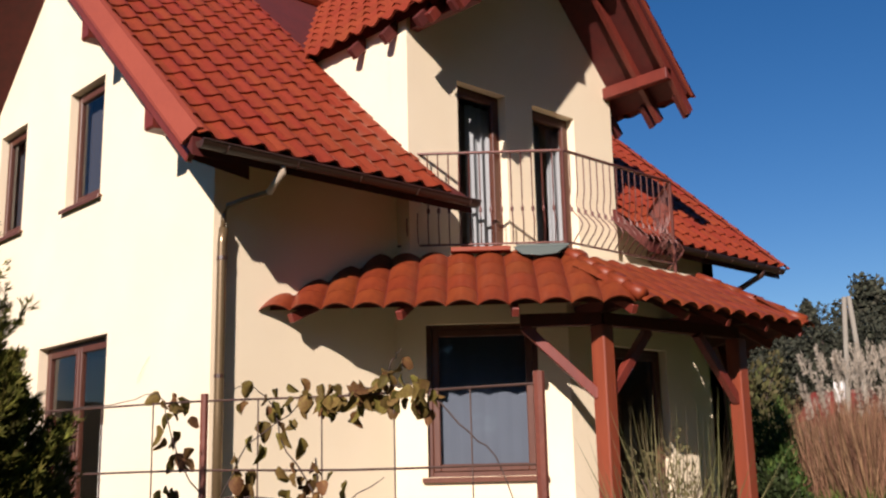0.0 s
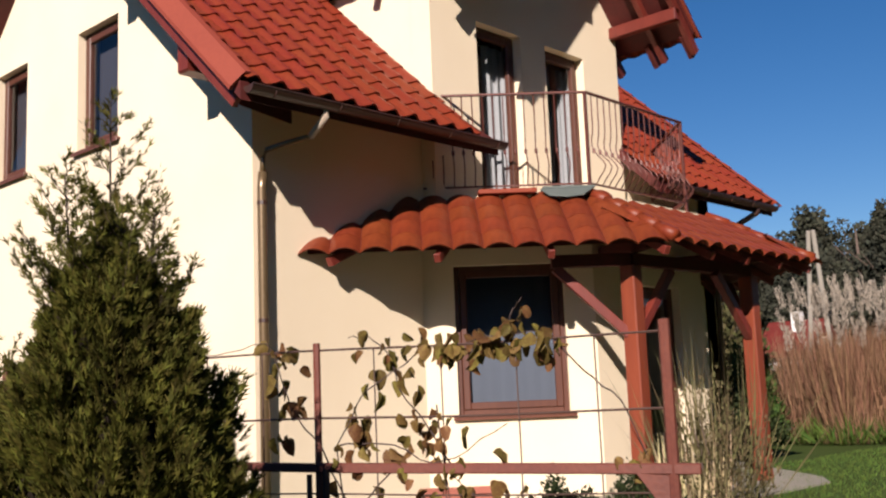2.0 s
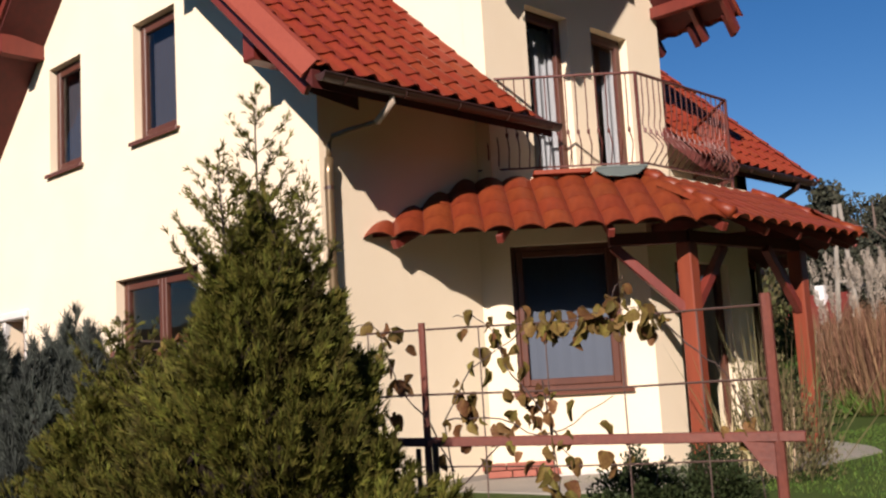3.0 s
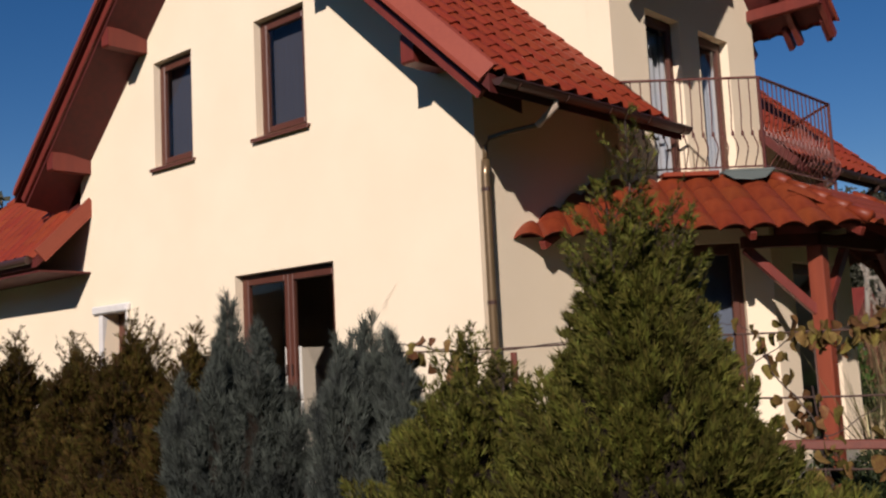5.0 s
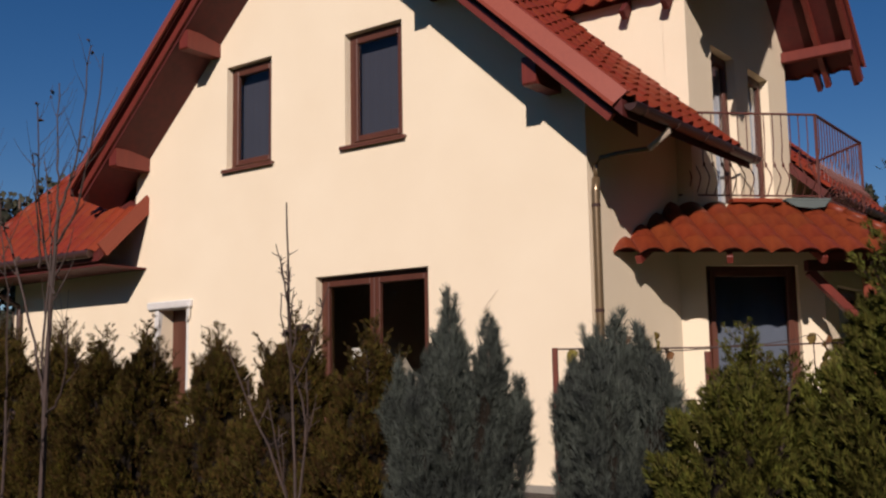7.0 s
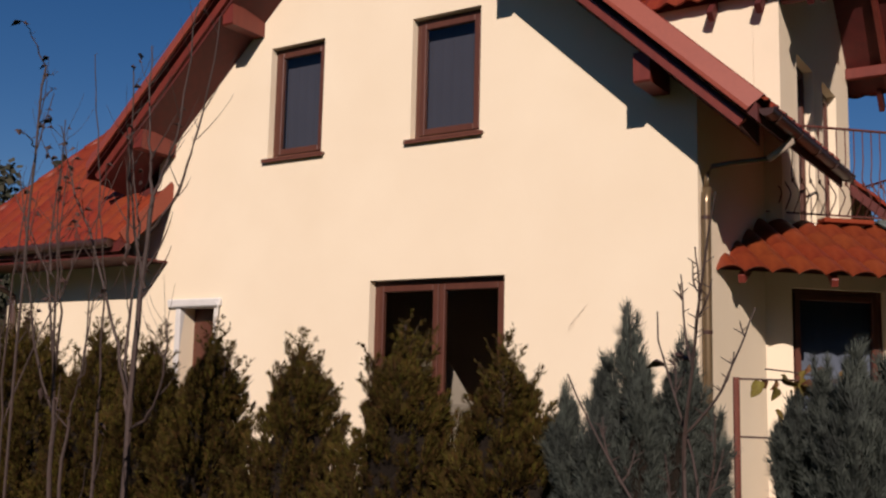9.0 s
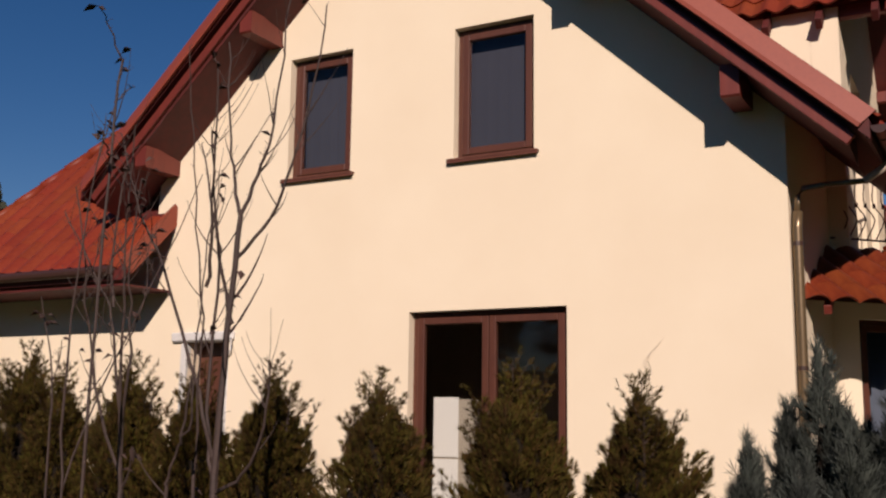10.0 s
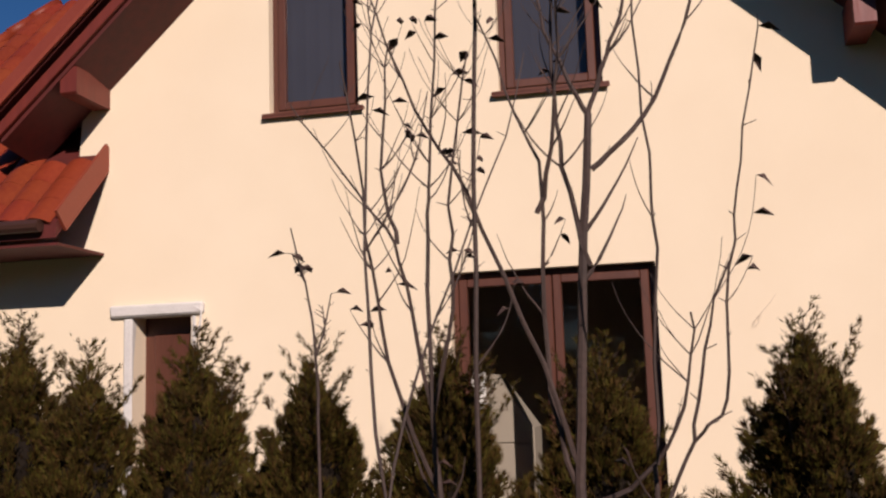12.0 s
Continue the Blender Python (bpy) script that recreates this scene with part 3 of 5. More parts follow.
for sgn in (1, -1):
    ex = EAVE_X + 0.02 if sgn > 0 else xl - 0.02
    e = Vector((ex, 0, roof_z(ex)))
    r = Vector((RIDGE_X, 0, RIDGE_Z))
    verge("verge_board", e, r, GABLE_Y - 0.03, 1)
    verge("verge_board", e, r, BACK_Y + 0.03, -1)
    # fly rafter, soffit boards and purlins under the overhang
    bm = bmesh.new()
    d = (r - e).normalized()
    n = Vector((d.z * sgn, 0, -d.x * sgn))
    a0, b0 = e - n * 0.25, r - n * 0.25
    add_beam(bm, (a0.x, GABLE_Y + 0.1, a0.z), (b0.x, GABLE_Y + 0.1, b0.z), 0.06, 0.1)
    part("fly_rafter", bm, WOOD, main_roof)
    bm = bmesh.new()
    xe = e.x - sgn * 0.2
    y0, y1 = GABLE_Y + 0.12, -0.002
    drop, edge = (0.57, 0.46) if sgn < 0 else (0.45, 0.37)
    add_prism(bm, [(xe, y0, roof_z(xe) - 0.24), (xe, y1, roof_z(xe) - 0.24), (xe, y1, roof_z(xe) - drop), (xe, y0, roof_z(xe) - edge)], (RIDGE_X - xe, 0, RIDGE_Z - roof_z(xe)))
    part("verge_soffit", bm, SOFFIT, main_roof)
    for back in (0.36, 1.9) if sgn > 0 else (0.42, 1.95):
        px = RIDGE_X + sgn * (-RIDGE_X - back)
        zt = roof_z(px) - 0.46
        zl = zt - (0.26 if sgn > 0 else 0.22)
        tip = 0.52 if sgn > 0 else 0.59
        bm = bmesh.new()
        add_prism(bm, [(px - 0.085, 0.0, zt + 0.04), (px - 0.085, -tip, zt + 0.04), (px - 0.085, -tip, zl + 0.02), (px - 0.085, 0.02 - tip, zl), (px - 0.085, 0.0, zl)], (0.17, 0, 0))
        part("purlin", bm, WOOD, main_roof)

# eave fascia and gutters
for y0, y1 in ((GABLE_Y + 0.06, 2.68), (6.12, BACK_Y - 0.05)):
    bm = bmesh.new()
    ze = roof_z(EAVE_X) - ED
    add_box(bm, (EAVE_X - 0.03, y0, ze - 0.15), (EAVE_X - 0.005, y1, ze - 0.03))
    part("eave_board", bm, SOFFIT, main_roof)
    gut = new("gutter")
    gut.parent = house
    bm = bmesh.new()
    prof = [(math.cos(a), math.sin(a)) for a in [math.pi + math.pi * k / 8 for k in range(9)]]
    gx, gz, gr = EAVE_X + 0.07, ze - 0.045, 0.068
    ring0 = [(gx + c * gr, s * gr + gz) for c, s in prof]
    ring1 = [(gx + c * (gr - 0.006), s * (gr - 0.006) + gz) for c, s in reversed(prof)]
    poly = ring0 + ring1
    ys = [y0 + (y1 - y0) * k / 8 for k in range(9)]
    rows = [[bm.verts.new((x, y, z)) for x, z in poly] for y in ys]
    for ra, rb in zip(rows, rows[1:]):
        for k in range(len(poly)):
            bm.faces.new((ra[k], ra[(k + 1) % len(poly)], rb[(k + 1) % len(poly)], rb[k]))
    for yy in (y0, y1):
        bm.faces.new([bm.verts.new((x, yy, z)) for x, z in ring0])
    add_tube(bm, [(gx + gr, y0, gz), (gx + gr, y1, gz)], 0.011, 6)
    part("trough", bm, GUTTER, gut)
    for k in range(5):
        y = y0 + 0.25 + (y1 - y0 - 0.4) * k / 4
        bm = bmesh.new()
        add_tube(bm, [(gx + math.cos(a) * (gr + 0.006), y, gz + math.sin(a) * (gr + 0.006)) for a in [math.pi + math.pi * i / 6 for i in range(7)]], 0.007, 5)
        part("bracket", bm, GUTTER, gut)
for y, ye in ((0.2, -0.02), (8.55, 8.4)):
    pipe = new("downpipe")
    pipe.parent = house
    pipe["label"] = "olive brown downpipe with pale elbow" if y < 1 else "brown downpipe elbow"
    ze = roof_z(EAVE_X) - ED - 0.11
    bm = bmesh.new()
    if y < 1:
        add_tube(bm, [(EAVE_X + 0.07, y, ze + 0.03), (EAVE_X + 0.06, y, ze - 0.05), (EAVE_X - 0.02, y + 0.0, ze - 0.11), (EAVE_X - 0.16, y + 0.0, ze - 0.2)], [0.042, 0.036, 0.034, 0.034], 10)
        part("elbow", bm, ELBOW, pipe, "pale-coloured elbow", True)
        bm = bmesh.new()
        add_tube(bm, [(EAVE_X - 0.15, y, ze - 0.195), (0.3, 0.13, ze - 0.215), (0.12, 0.08, ze - 0.24), (0.07, 0.065, ze - 0.32), (0.065, 0.062, ze - 0.46)], 0.026, 10)
        part("swan_neck", bm, PIPE, pipe, "thin olive brown swan neck", True)
        bm = bmesh.new()
        add_tube(bm, [(0.07, 0.065, ze - 0.45), (0.06, 0.06, ze - 0.6), (0.06, 0.06, 1.4), (0.06, 0.06, -0.1)], 0.045, 12)
        part("tube", bm, PIPE, pipe, "", True)
        for z in (0.4, 1.7, 2.8):
            bm = bmesh.new()
            add_tube(bm, [(0.06, 0.06, z), (0.06, 0.06, z + 0.035)], 0.05, 10)
            part("clip", bm, GUTTER, pipe)
    else:
        add_tube(bm, [(EAVE_X + 0.07, y, ze + 0.03), (EAVE_X + 0.05, y, ze - 0.06), (0.5, y, ze - 0.2), (0.1, y, ze - 0.35), (0.08, y, ze - 0.5), (0.08, y, -0.1)], 0.043, 10)
        part("tube", bm, GUTTER, pipe, "", True)

# dormer roof
dormer_roof = new("dormer_roof")
dormer_roof.parent = house
dormer_roof["label"] = "red tiled dormer roof with wide timber overhang"
DR = dormer_z(DRIDGE)
for sgn in (-1, 1):
    half = DTIP_Y - DRIDGE if sgn > 0 else 2.02
    ye = DRIDGE + sgn * half
    tz = dormer_z(ye)
    xv = RIDGE_X + (RIDGE_Z - tz) / PITCH
    bm = bmesh.new()
    yi, zi = ye - sgn * 0.14, tz + 0.14 * DPITCH
    slab(bm, [(DTIP_X - 0.03, yi, zi - ED), (xv - 0.3, yi, zi - ED), (RIDGE_X - 0.2, DRIDGE, DR - ED), (DTIP_X - 0.03, DRIDGE, DR - ED)], 0.13)
    part("deck", bm, SOFFIT, dormer_roof)
    up = Vector((0, -sgn, DPITCH)).normalized()
    along = Vector((1, 0, 0)) if sgn < 0 else Vector((-1, 0, 0))
    ncol = 20
    o = Vector((DTIP_X - 0.02 - ncol * TW if sgn < 0 else DTIP_X - 0.02, ye + sgn * 0.02, tz - ED - 0.01))
    lay_tiles(dormer_roof, o, along, up, ncol, 10, lambda p: p.z > roof_z(p.x) - 0.1 and (p.y - DRIDGE) * sgn > -0.05, lambda i, j: False, seed=7 + sgn)
    # verge boards and rafter tails
    bm = bmesh.new()
    a, b = Vector((DTIP_X, ye, tz)), Vector((DTIP_X, DRIDGE, DR))
    n = Vector((0, sgn * DPITCH, 1)).normalized()
    add_prism(bm, [a + n * h + Vector((-q, 0, 0)) for q, h in ((0, -0.09), (0, -0.06), (0.07, 0.05), (0.16, 0.065), (0.16, 0.053), (0.03, -0.06), (0.03, -0.09))], b - a)
    part("verge_board", bm, BARGE, dormer_roof)
    for xr in (1.2, 0.74):
        bm = bmesh.new()
        add_beam(bm, Vector((xr, ye - sgn * 0.02, tz - 0.25)), Vector((xr, DRIDGE + sgn * 0.05, DR - 0.25)), 0.08, 0.12)
        part("rafter", bm, WOOD, dormer_roof)
    # tails get the darker soffit colour in place of the shade on them
    for k, xr in enumerate((1.14, 0.6, 0.02, -0.55)):
        bm = bmesh.new()
        p0 = Vector((xr, ye + sgn * 0.03, tz - 0.27))
        p1 = Vector((xr, ye - sgn * 0.2, tz - 0.27 + 0.23 * DPITCH))
        add_beam(bm, p0, p1, 0.075, 0.14)
        part("rafter_tail", bm, SOFFIT, dormer_roof)
    for yy, zz in ((DRIDGE + sgn * 1.75, dormer_z(DRIDGE + 1.75) - 0.36), (DRIDGE + sgn * 0.6, dormer_z(DRIDGE + 0.6) - 0.36)):
        bm = bmesh.new()
        add_box(bm, (DX + 0.002, yy - 0.06, zz - 0.08), (DTIP_X - 0.06, yy + 0.06, zz + 0.08), None, 0.01)
        part("purlin", bm, WOOD, dormer_roof)

# annex roof, sloping to the front
annex_roof = new("annex_roof")
annex_roof.parent = house
annex_roof["label"] = "low red tiled annex roof"
AX0, AX1, AY, AP = -11.25, -7.3, -0.82, 0.98


def annex_z(y):
    return 3.78 + AP * y


def hip_x(y):
    return AX0 + 0.36 * (y - AY)


AT = 3.0
bm = bmesh.new()
slab(bm, [(AX0, AY, annex_z(AY) - ED), (AX1, AY, annex_z(AY) - ED), (AX1, -0.002, annex_z(0) - ED), (-7.6, -0.002, annex_z(0) - ED), (-7.6, 0.36, annex_z(0.36) - ED), (-7.8, 0.36, annex_z(0.36) - ED), (-7.8, AT, annex_z(AT) - ED), (hip_x(AT), AT, annex_z(AT) - ED)], 0.14)
slab(bm, [(AX0, AY, annex_z(AY) - ED - 0.01), (hip_x(AT), AT, annex_z(AT) - ED - 0.01), (AX0, 2 * AT - AY, annex_z(AY) - ED - 0.01)], 0.14)
slab(bm, [(hip_x(AT), AT, annex_z(AT) - ED), (-7.8, AT, annex_z(AT) - ED), (-7.8, 2 * AT - AY, annex_z(AY) - ED), (AX0, 2 * AT - AY, annex_z(AY) - ED)], 0.14)
part("deck", bm, SOFFIT, annex_roof)
lay_tiles(annex_roof, (AX0, AY - 0.02, annex_z(AY) - ED - 0.01), (1, 0, 0), (0, 1, AP), 14, 16,
          lambda p: p.x > hip_x(p.y) - 0.05 and p.y < AT and ((p.x < AX1 and p.y < -0.1) or (p.x < -7.7 and p.z > roof_z(p.x) - 0.3 or p.x < -8.0)), lambda i, j: False, seed=12, mesh=PORCH_TILE, wide=PW, field=TILE_FIELD)
bm = bmesh.new()
a, b = Vector((AX1, AY, annex_z(AY))), Vector((AX1, -0.003, annex_z(-0.003)))
n = Vector((0, -AP, 1)).normalized()
add_prism(bm, [a + n * 0.05, b + n * 0.05, b - n * 0.17, a - n * 0.17], (0.03, 0, 0))
part("verge_board", bm, BARGE, annex_roof)
for k in range(12):
    y0, y1 = AY + (AT - AY) * k / 12, AY + (AT - AY) * (k + 1.1) / 12
    bm = bmesh.new()
    add_tube(bm, [(hip_x(y0), y0, annex_z(y0) - 0.02), (hip_x(y1), y1, annex_z(y1) - 0.03)], [0.085, 0.075], 10)
    part("hip_cap", bm, TILE, annex_roof, "", True)
bm = bmesh.new()
add_box(bm, (AX0, AY + 0.04, annex_z(AY) - 0.26), (AX1 - 0.01, -0.004, annex_z(AY) - 0.235))
part("soffit", bm, SOFFIT, annex_roof)
bm = bmesh.new()
add_tube(bm, [(AX0 - 0.05, AY - 0.06, annex_z(AY) - 0.09), (AX1 - 0.12, AY - 0.06, annex_z(AY) - 0.09)], 0.06, 10)
part("gutter", bm, GUTTER, annex_roof, "brown annex gutter")
bm = bmesh.new()
add_tube(bm, [(-10.5, AY - 0.06, annex_z(AY) - 0.12), (-10.5, AY + 0.1, annex_z(AY) - 0.3), (-10.5, -0.08, 2.35), (-10.5, -0.07, 2.2), (-10.5, -0.07, 0.0)], 0.042, 10)
part("downpipe", bm, GUTTER, annex_roof, "brown annex downpipe")

# porch roof round the bay
porch = new("porch_roof")
porch.parent = house
porch["label"] = "low red tiled porch roof round the bay"
E_ = [Vector((0, 0.52, 2.44)), Vector((2.6, 3.12, 2.44)), Vector((2.6, 6.28, 2.44)), Vector((0, 8.88, 2.44))]
T_ = [Vector((0, 2.02, 3.1)), Vector((1.42, 3.44, 3.1)), Vector((1.42, 5.96, 3.1)), Vector((0, 7.38, 3.1))]
for k in range(3):
    a, b, c, d = E_[k], E_[k + 1], T_[k + 1], T_[k]
    bm = bmesh.new()
    a1, b1 = a.lerp(d, 0.08), b.lerp(c, 0.08)
    slab(bm, [a1 + Vector((0, 0, -ED)), b1 + Vector((0, 0, -ED)), c + Vector((0, 0, -ED)), d + Vector((0, 0, -ED))], 0.05)
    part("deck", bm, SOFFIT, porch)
    u = (b - a).normalized()
    up = Vector((-u.y, u.x, 0))
    w = (d - a).dot(up)
    v = (up * w + Vector((0, 0, c.z - a.z))).normalized()
    nrows = round(math.hypot(w, c.z - a.z) / TL)
    s0, s1 = (d - a).dot(u), (c - a).dot(u)
    length = (b - a).length

    def keep(p, a=a, u=u, up=up, w=w, s0=s0, s1=s1, length=length):
        q, h = (p - a).dot(u), (p - a).dot(up) / w
        return s0 * h - 0.1 < q < length + (s1 - length) * h + 0.1 and p.x > -0.02 and h < 1.02
    cols = int(length / PW) + 1
    lay_tiles(porch, a - v * 0.03 + Vector((0, 0, -ED - 0.005)), u, v, cols, nrows, keep, lambda i, j, k=k: k < 2, seed=20 + k, mesh=PORCH_TILE, wide=PW, field=GLAZE)
for a, b in ((E_[1], T_[1]), (E_[2], T_[2])):
    for q in range(5):
        bm = bmesh.new()
        p0, p1 = a.lerp(b, q / 5), a.lerp(b, (q + 1.1) / 5)
        add_tube(bm, [p0 + Vector((0, 0, -0.012)), p1 + Vector((0, 0, -0.022))], [0.068, 0.06], 12)
        part("hip_cap", bm, GLAZE, porch, "", True)
bm = bmesh.new()
add_beam(bm, T_[0] + Vector((0.55, 0.55, 0.03)), T_[1] + Vector((-0.42, -0.42, 0.03)), 0.16, 0.05)
part("ridge_strip", bm, TILE, porch)
bm = bmesh.new()
add_beam(bm, T_[1] + Vector((-0.38, -0.38, 0.045)), T_[1] + Vector((0.02, 0.02, 0.045)), 0.2, 0.03)
nb = Vector((0.7071, -0.7071, 0))
pa, pb = T_[1] + Vector((-0.4, -0.4, 0.02)) + nb * 0.1, T_[1] + Vector((0.0, 0.0, 0.02)) + nb * 0.1
add_prism(bm, [pa, pb, pb + nb * 0.1 + Vector((-0.08, -0.08, -0.085)), pa.lerp(pb, 0.5) + nb * 0.14 + Vector((0, 0, -0.11)), pa + nb * 0.1 + Vector((0.06, 0.06, -0.085))], (0, 0, 0.012))
part("felt_flap", bm, LEAD, porch, "loose grey felt flap")
# beams, rafters, posts, braces
PA, PB = Vector((1.93, 3.32, 0)), Vector((2.08, 5.58, 0))
zb = 2.29
PL, PR = Vector((0.0, 1.39, 0)), Vector((0.0, 7.66, 0))
PC = PA.lerp(PL, 0.3)
# beams get the dark soffit colour for the shade below the porch roof
for a, b in ((PC, PA), (PA, PB), (PB, PB.lerp(PR, 0.35))):
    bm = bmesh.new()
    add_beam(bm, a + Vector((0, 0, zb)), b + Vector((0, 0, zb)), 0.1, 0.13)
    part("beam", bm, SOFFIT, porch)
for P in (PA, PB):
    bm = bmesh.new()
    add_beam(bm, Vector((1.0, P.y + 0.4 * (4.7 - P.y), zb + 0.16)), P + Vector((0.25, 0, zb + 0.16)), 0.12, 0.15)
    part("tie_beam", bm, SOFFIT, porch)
for k in range(3):
    a, b, c, d = E_[k], E_[k + 1], T_[k + 1], T_[k]
    for q in (0.07, 0.36, 0.67, 0.985) if k != 1 else (0.25, 0.5, 0.75, 1.0):
        e0 = a.lerp(b, q)
        t0 = d.lerp(c, q)
        bm = bmesh.new()
        add_beam(bm, e0 + Vector((0, 0, -0.175)) + (t0 - e0) * 0.04, t0 + Vector((0, 0, -0.175)), 0.07, 0.09)
        part("rafter", bm, WOOD, porch)
for P in (PA, PB):
    post = new("porch_post")
    post.parent = house
    bm = bmesh.new()
    add_box(bm, (P.x - 0.085, P.y - 0.085, -0.13), (P.x + 0.085, P.y + 0.085, 2.225), None, 0.012)
    part("shaft", bm, POST, post, "red-brown square timber post")
    dirs = [(PL - PA).normalized(), Vector((0, 1, 0))] if P is PA else [Vector((0, -1, 0)), (PR - PB).normalized()]
    for d in dirs:
        bm = bmesh.new()
        add_beam(bm, P + d * 0.06 + Vector((0, 0, 1.52)), P + d * 0.78 + Vector((0, 0, 2.225)), 0.09, 0.1)
        part("brace", bm, WOOD, post)
    bm = bmesh.new()
    add_box(bm, (P.x - 0.12, P.y - 0.12, -0.16), (P.x + 0.12, P.y + 0.12, -0.125), None, 0.01)
    part("foot_plate", bm, CONCRETE, post)

# balcony slab and railing
bm = bmesh.new()
add_prism(bm, [(0.02, 2.2, 3.0), (1.35, 3.5, 3.0), (1.35, 5.9, 3.0), (0.02, 7.2, 3.0)], (0, 0, 0.12))
part("balcony_slab", bm, PLASTER, house)
railing = new("balcony_railing")
railing.parent = house
railing["label"] = "red-brown wrought iron balcony railing with bellied bars"
R_ = [Vector((0.02, 2.27, 0)), Vector((1.32, 3.57, 0)), Vector((1.32, 5.62, 0)), Vector((0.02, 6.92, 0))]
RZ0, RZ1 = 3.23, 4.27
for k in range(3):
    a, b = R_[k], R_[k + 1]
    bm = bmesh.new()
    add_beam(bm, a + Vector((0, 0, RZ1)), b + Vector((0, 0, RZ1)), 0.045, 0.022, bevel=0.004)
    part("handrail", bm, IRON, railing)
    bm = bmesh.new()
    add_beam(bm, a + Vector((0, 0, RZ0)), b + Vector((0, 0, RZ0)), 0.03, 0.018, bevel=0.003)
    part("bottom_rail", bm, IRON, railing)
bars = bmesh.new()
prof = []
for i in range(17):
    t = i / 16
    belly = 0.18 * math.exp(-((t - 0.17) / 0.13) ** 2) - 0.03 * math.exp(-((t - 0.45) / 0.1) ** 2)
    prof.append((0, -belly * math.sin(math.pi * min(1, t * 1.0)) ** 0.35 if 0 < t < 1 else 0, RZ0 + (RZ1 - RZ0) * t))
add_tube(bars, prof, 0.0075, 5)
add_tube(bars, [(0, prof[6][1], RZ0 + 0.36), (0, prof[6][1], RZ0 + 0.41)], [0.017, 0.017], 6)
bar_mesh = bpy.data.meshes.new("baluster")
bars.to_mesh(bar_mesh)
bars.free()
bar_mesh.materials.append(IRON)
for k in range(3):
    a, b = R_[k], R_[k + 1]
    u = (b - a).normalized()
    n = max(2, round((b - a).length / 0.118))
    for i in range(1, n):
        ob = new("baluster", bar_mesh)
        ob.parent = railing
        m = Matrix((u, Vector((-u.y, u.x, 0)), Vector((0, 0, 1)))).transposed().to_4x4()
        m.translation = a.lerp(b, i / n)
        ob.matrix_basis = m
for p in R_[1:3]:
    bm = bmesh.new()
    add_box(bm, (p.x - 0.017, p.y - 0.017, 3.12), (p.x + 0.017, p.y + 0.017, RZ1 + 0.01), None, 0.004)
    part("rail_post", bm, IRON, railing)

# plinth and terrace
bm = bmesh.new()
add_prism(bm, [(0.0, 1.1, -0.45), (1.55, 1.3, -0.45), (2.8, 2.75, -0.45), (2.8, 5.7, -0.45), (2.45, 6.3, -0.45), (0.0, 8.7, -0.45)], (0, 0, 0.32))
tagged(to_object("terrace", bm, CONCRETE), "pale concrete terrace under the porch", "terrace", kind="structure")
bm = bmesh.new()
add_box(bm, (-10.76, -0.025, -0.4), (0.025, 0.0, -0.08))
add_box(bm, (0.0, 0.0, -0.4), (0.025, 2.2, -0.08))
plinth = tagged(to_object("plinth", bm, CONCRETE), "grey rendered plinth along the wall foot", "plinth", kind="structure")
# a thin looped mark on the plaster, built here as bent wire
hook = thing("wall_mark", "thin looped mark on the cream gable wall, built as wire", "hook", at=(-1.31, 0, 1.84))
bm = bmesh.new()
add_tube(bm, [(0.15, 0.0, 0.17), (0.1, -0.02, 0.1), (0.02, -0.025, 0.02), (-0.03, -0.03, -0.04), (-0.04, -0.03, -0.08), (-0.01, -0.03, -0.07), (0.015, -0.028, -0.02), (0.02, -0.025, 0.02)], 0.002, 5)
part("wire", bm, ELBOW, hook)
# red bricks and a pale slab at the foot of the bay
bm = bmesh.new()
add_box(bm, (0, 0, 0), (0.248, 0.12, 0.068), None, 0.006)
brick_mesh = bpy.data.meshes.new("brick")
bm.to_mesh(brick_mesh)
bm.free()
brick_mesh.materials.append(BRICK)
bdir = Matrix.Rotation(radians(45), 4, "Z")
rb = random.Random(9)
for j in range(3):
    for i in range(3):
        ob = new("brick", brick_mesh)
        ob.parent = plinth
        ob.matrix_basis = Matrix.Translation((0.03, 2.03, -0.2 + 0.078 * j)) @ bdir @ Matrix.Translation((0.26 * i + (0.06 if j % 2 else 0), rb.uniform(-0.006, 0.006), 0)) @ pose(0, 0, 0, 0, 0, rb.uniform(-1, 1))
bm = bmesh.new()
add_box(bm, (0.62, -0.05, -0.26), (1.5, 0.13, -0.12), Matrix.Translation((0.03, 2.03, 0)) @ bdir, 0.015)
part("footing", bm, FOAM, plinth, "pale unfinished footing")


# ---- interior things behind the glass ----
def curtain(m, w, h, seed, label, mat=CURTAIN, group="balcony door curtains", fold=1.0):
    rng = random.Random(seed)
    bm = bmesh.new()
    n = 40
    ph = rng.uniform(0, 6)
    cols = []
    for k in range(n + 1):
        u = w * k / n
        d = fold * (0.025 * math.sin(u * 42 + ph) + 0.012 * math.sin(u * 91 + 2 * ph))
        cols.append([bm.verts.new(m @ Vector((u, d * (1.0 - 0.35 * q), h * q))) for q in (0, 0.5, 1)])
    for a, b in zip(cols, cols[1:]):
        for q in range(2):
            bm.faces.new((a[q], b[q], b[q + 1], a[q + 1]))
    tagged(to_object("curtain", bm, mat, smooth=True), label, "curtain", group)


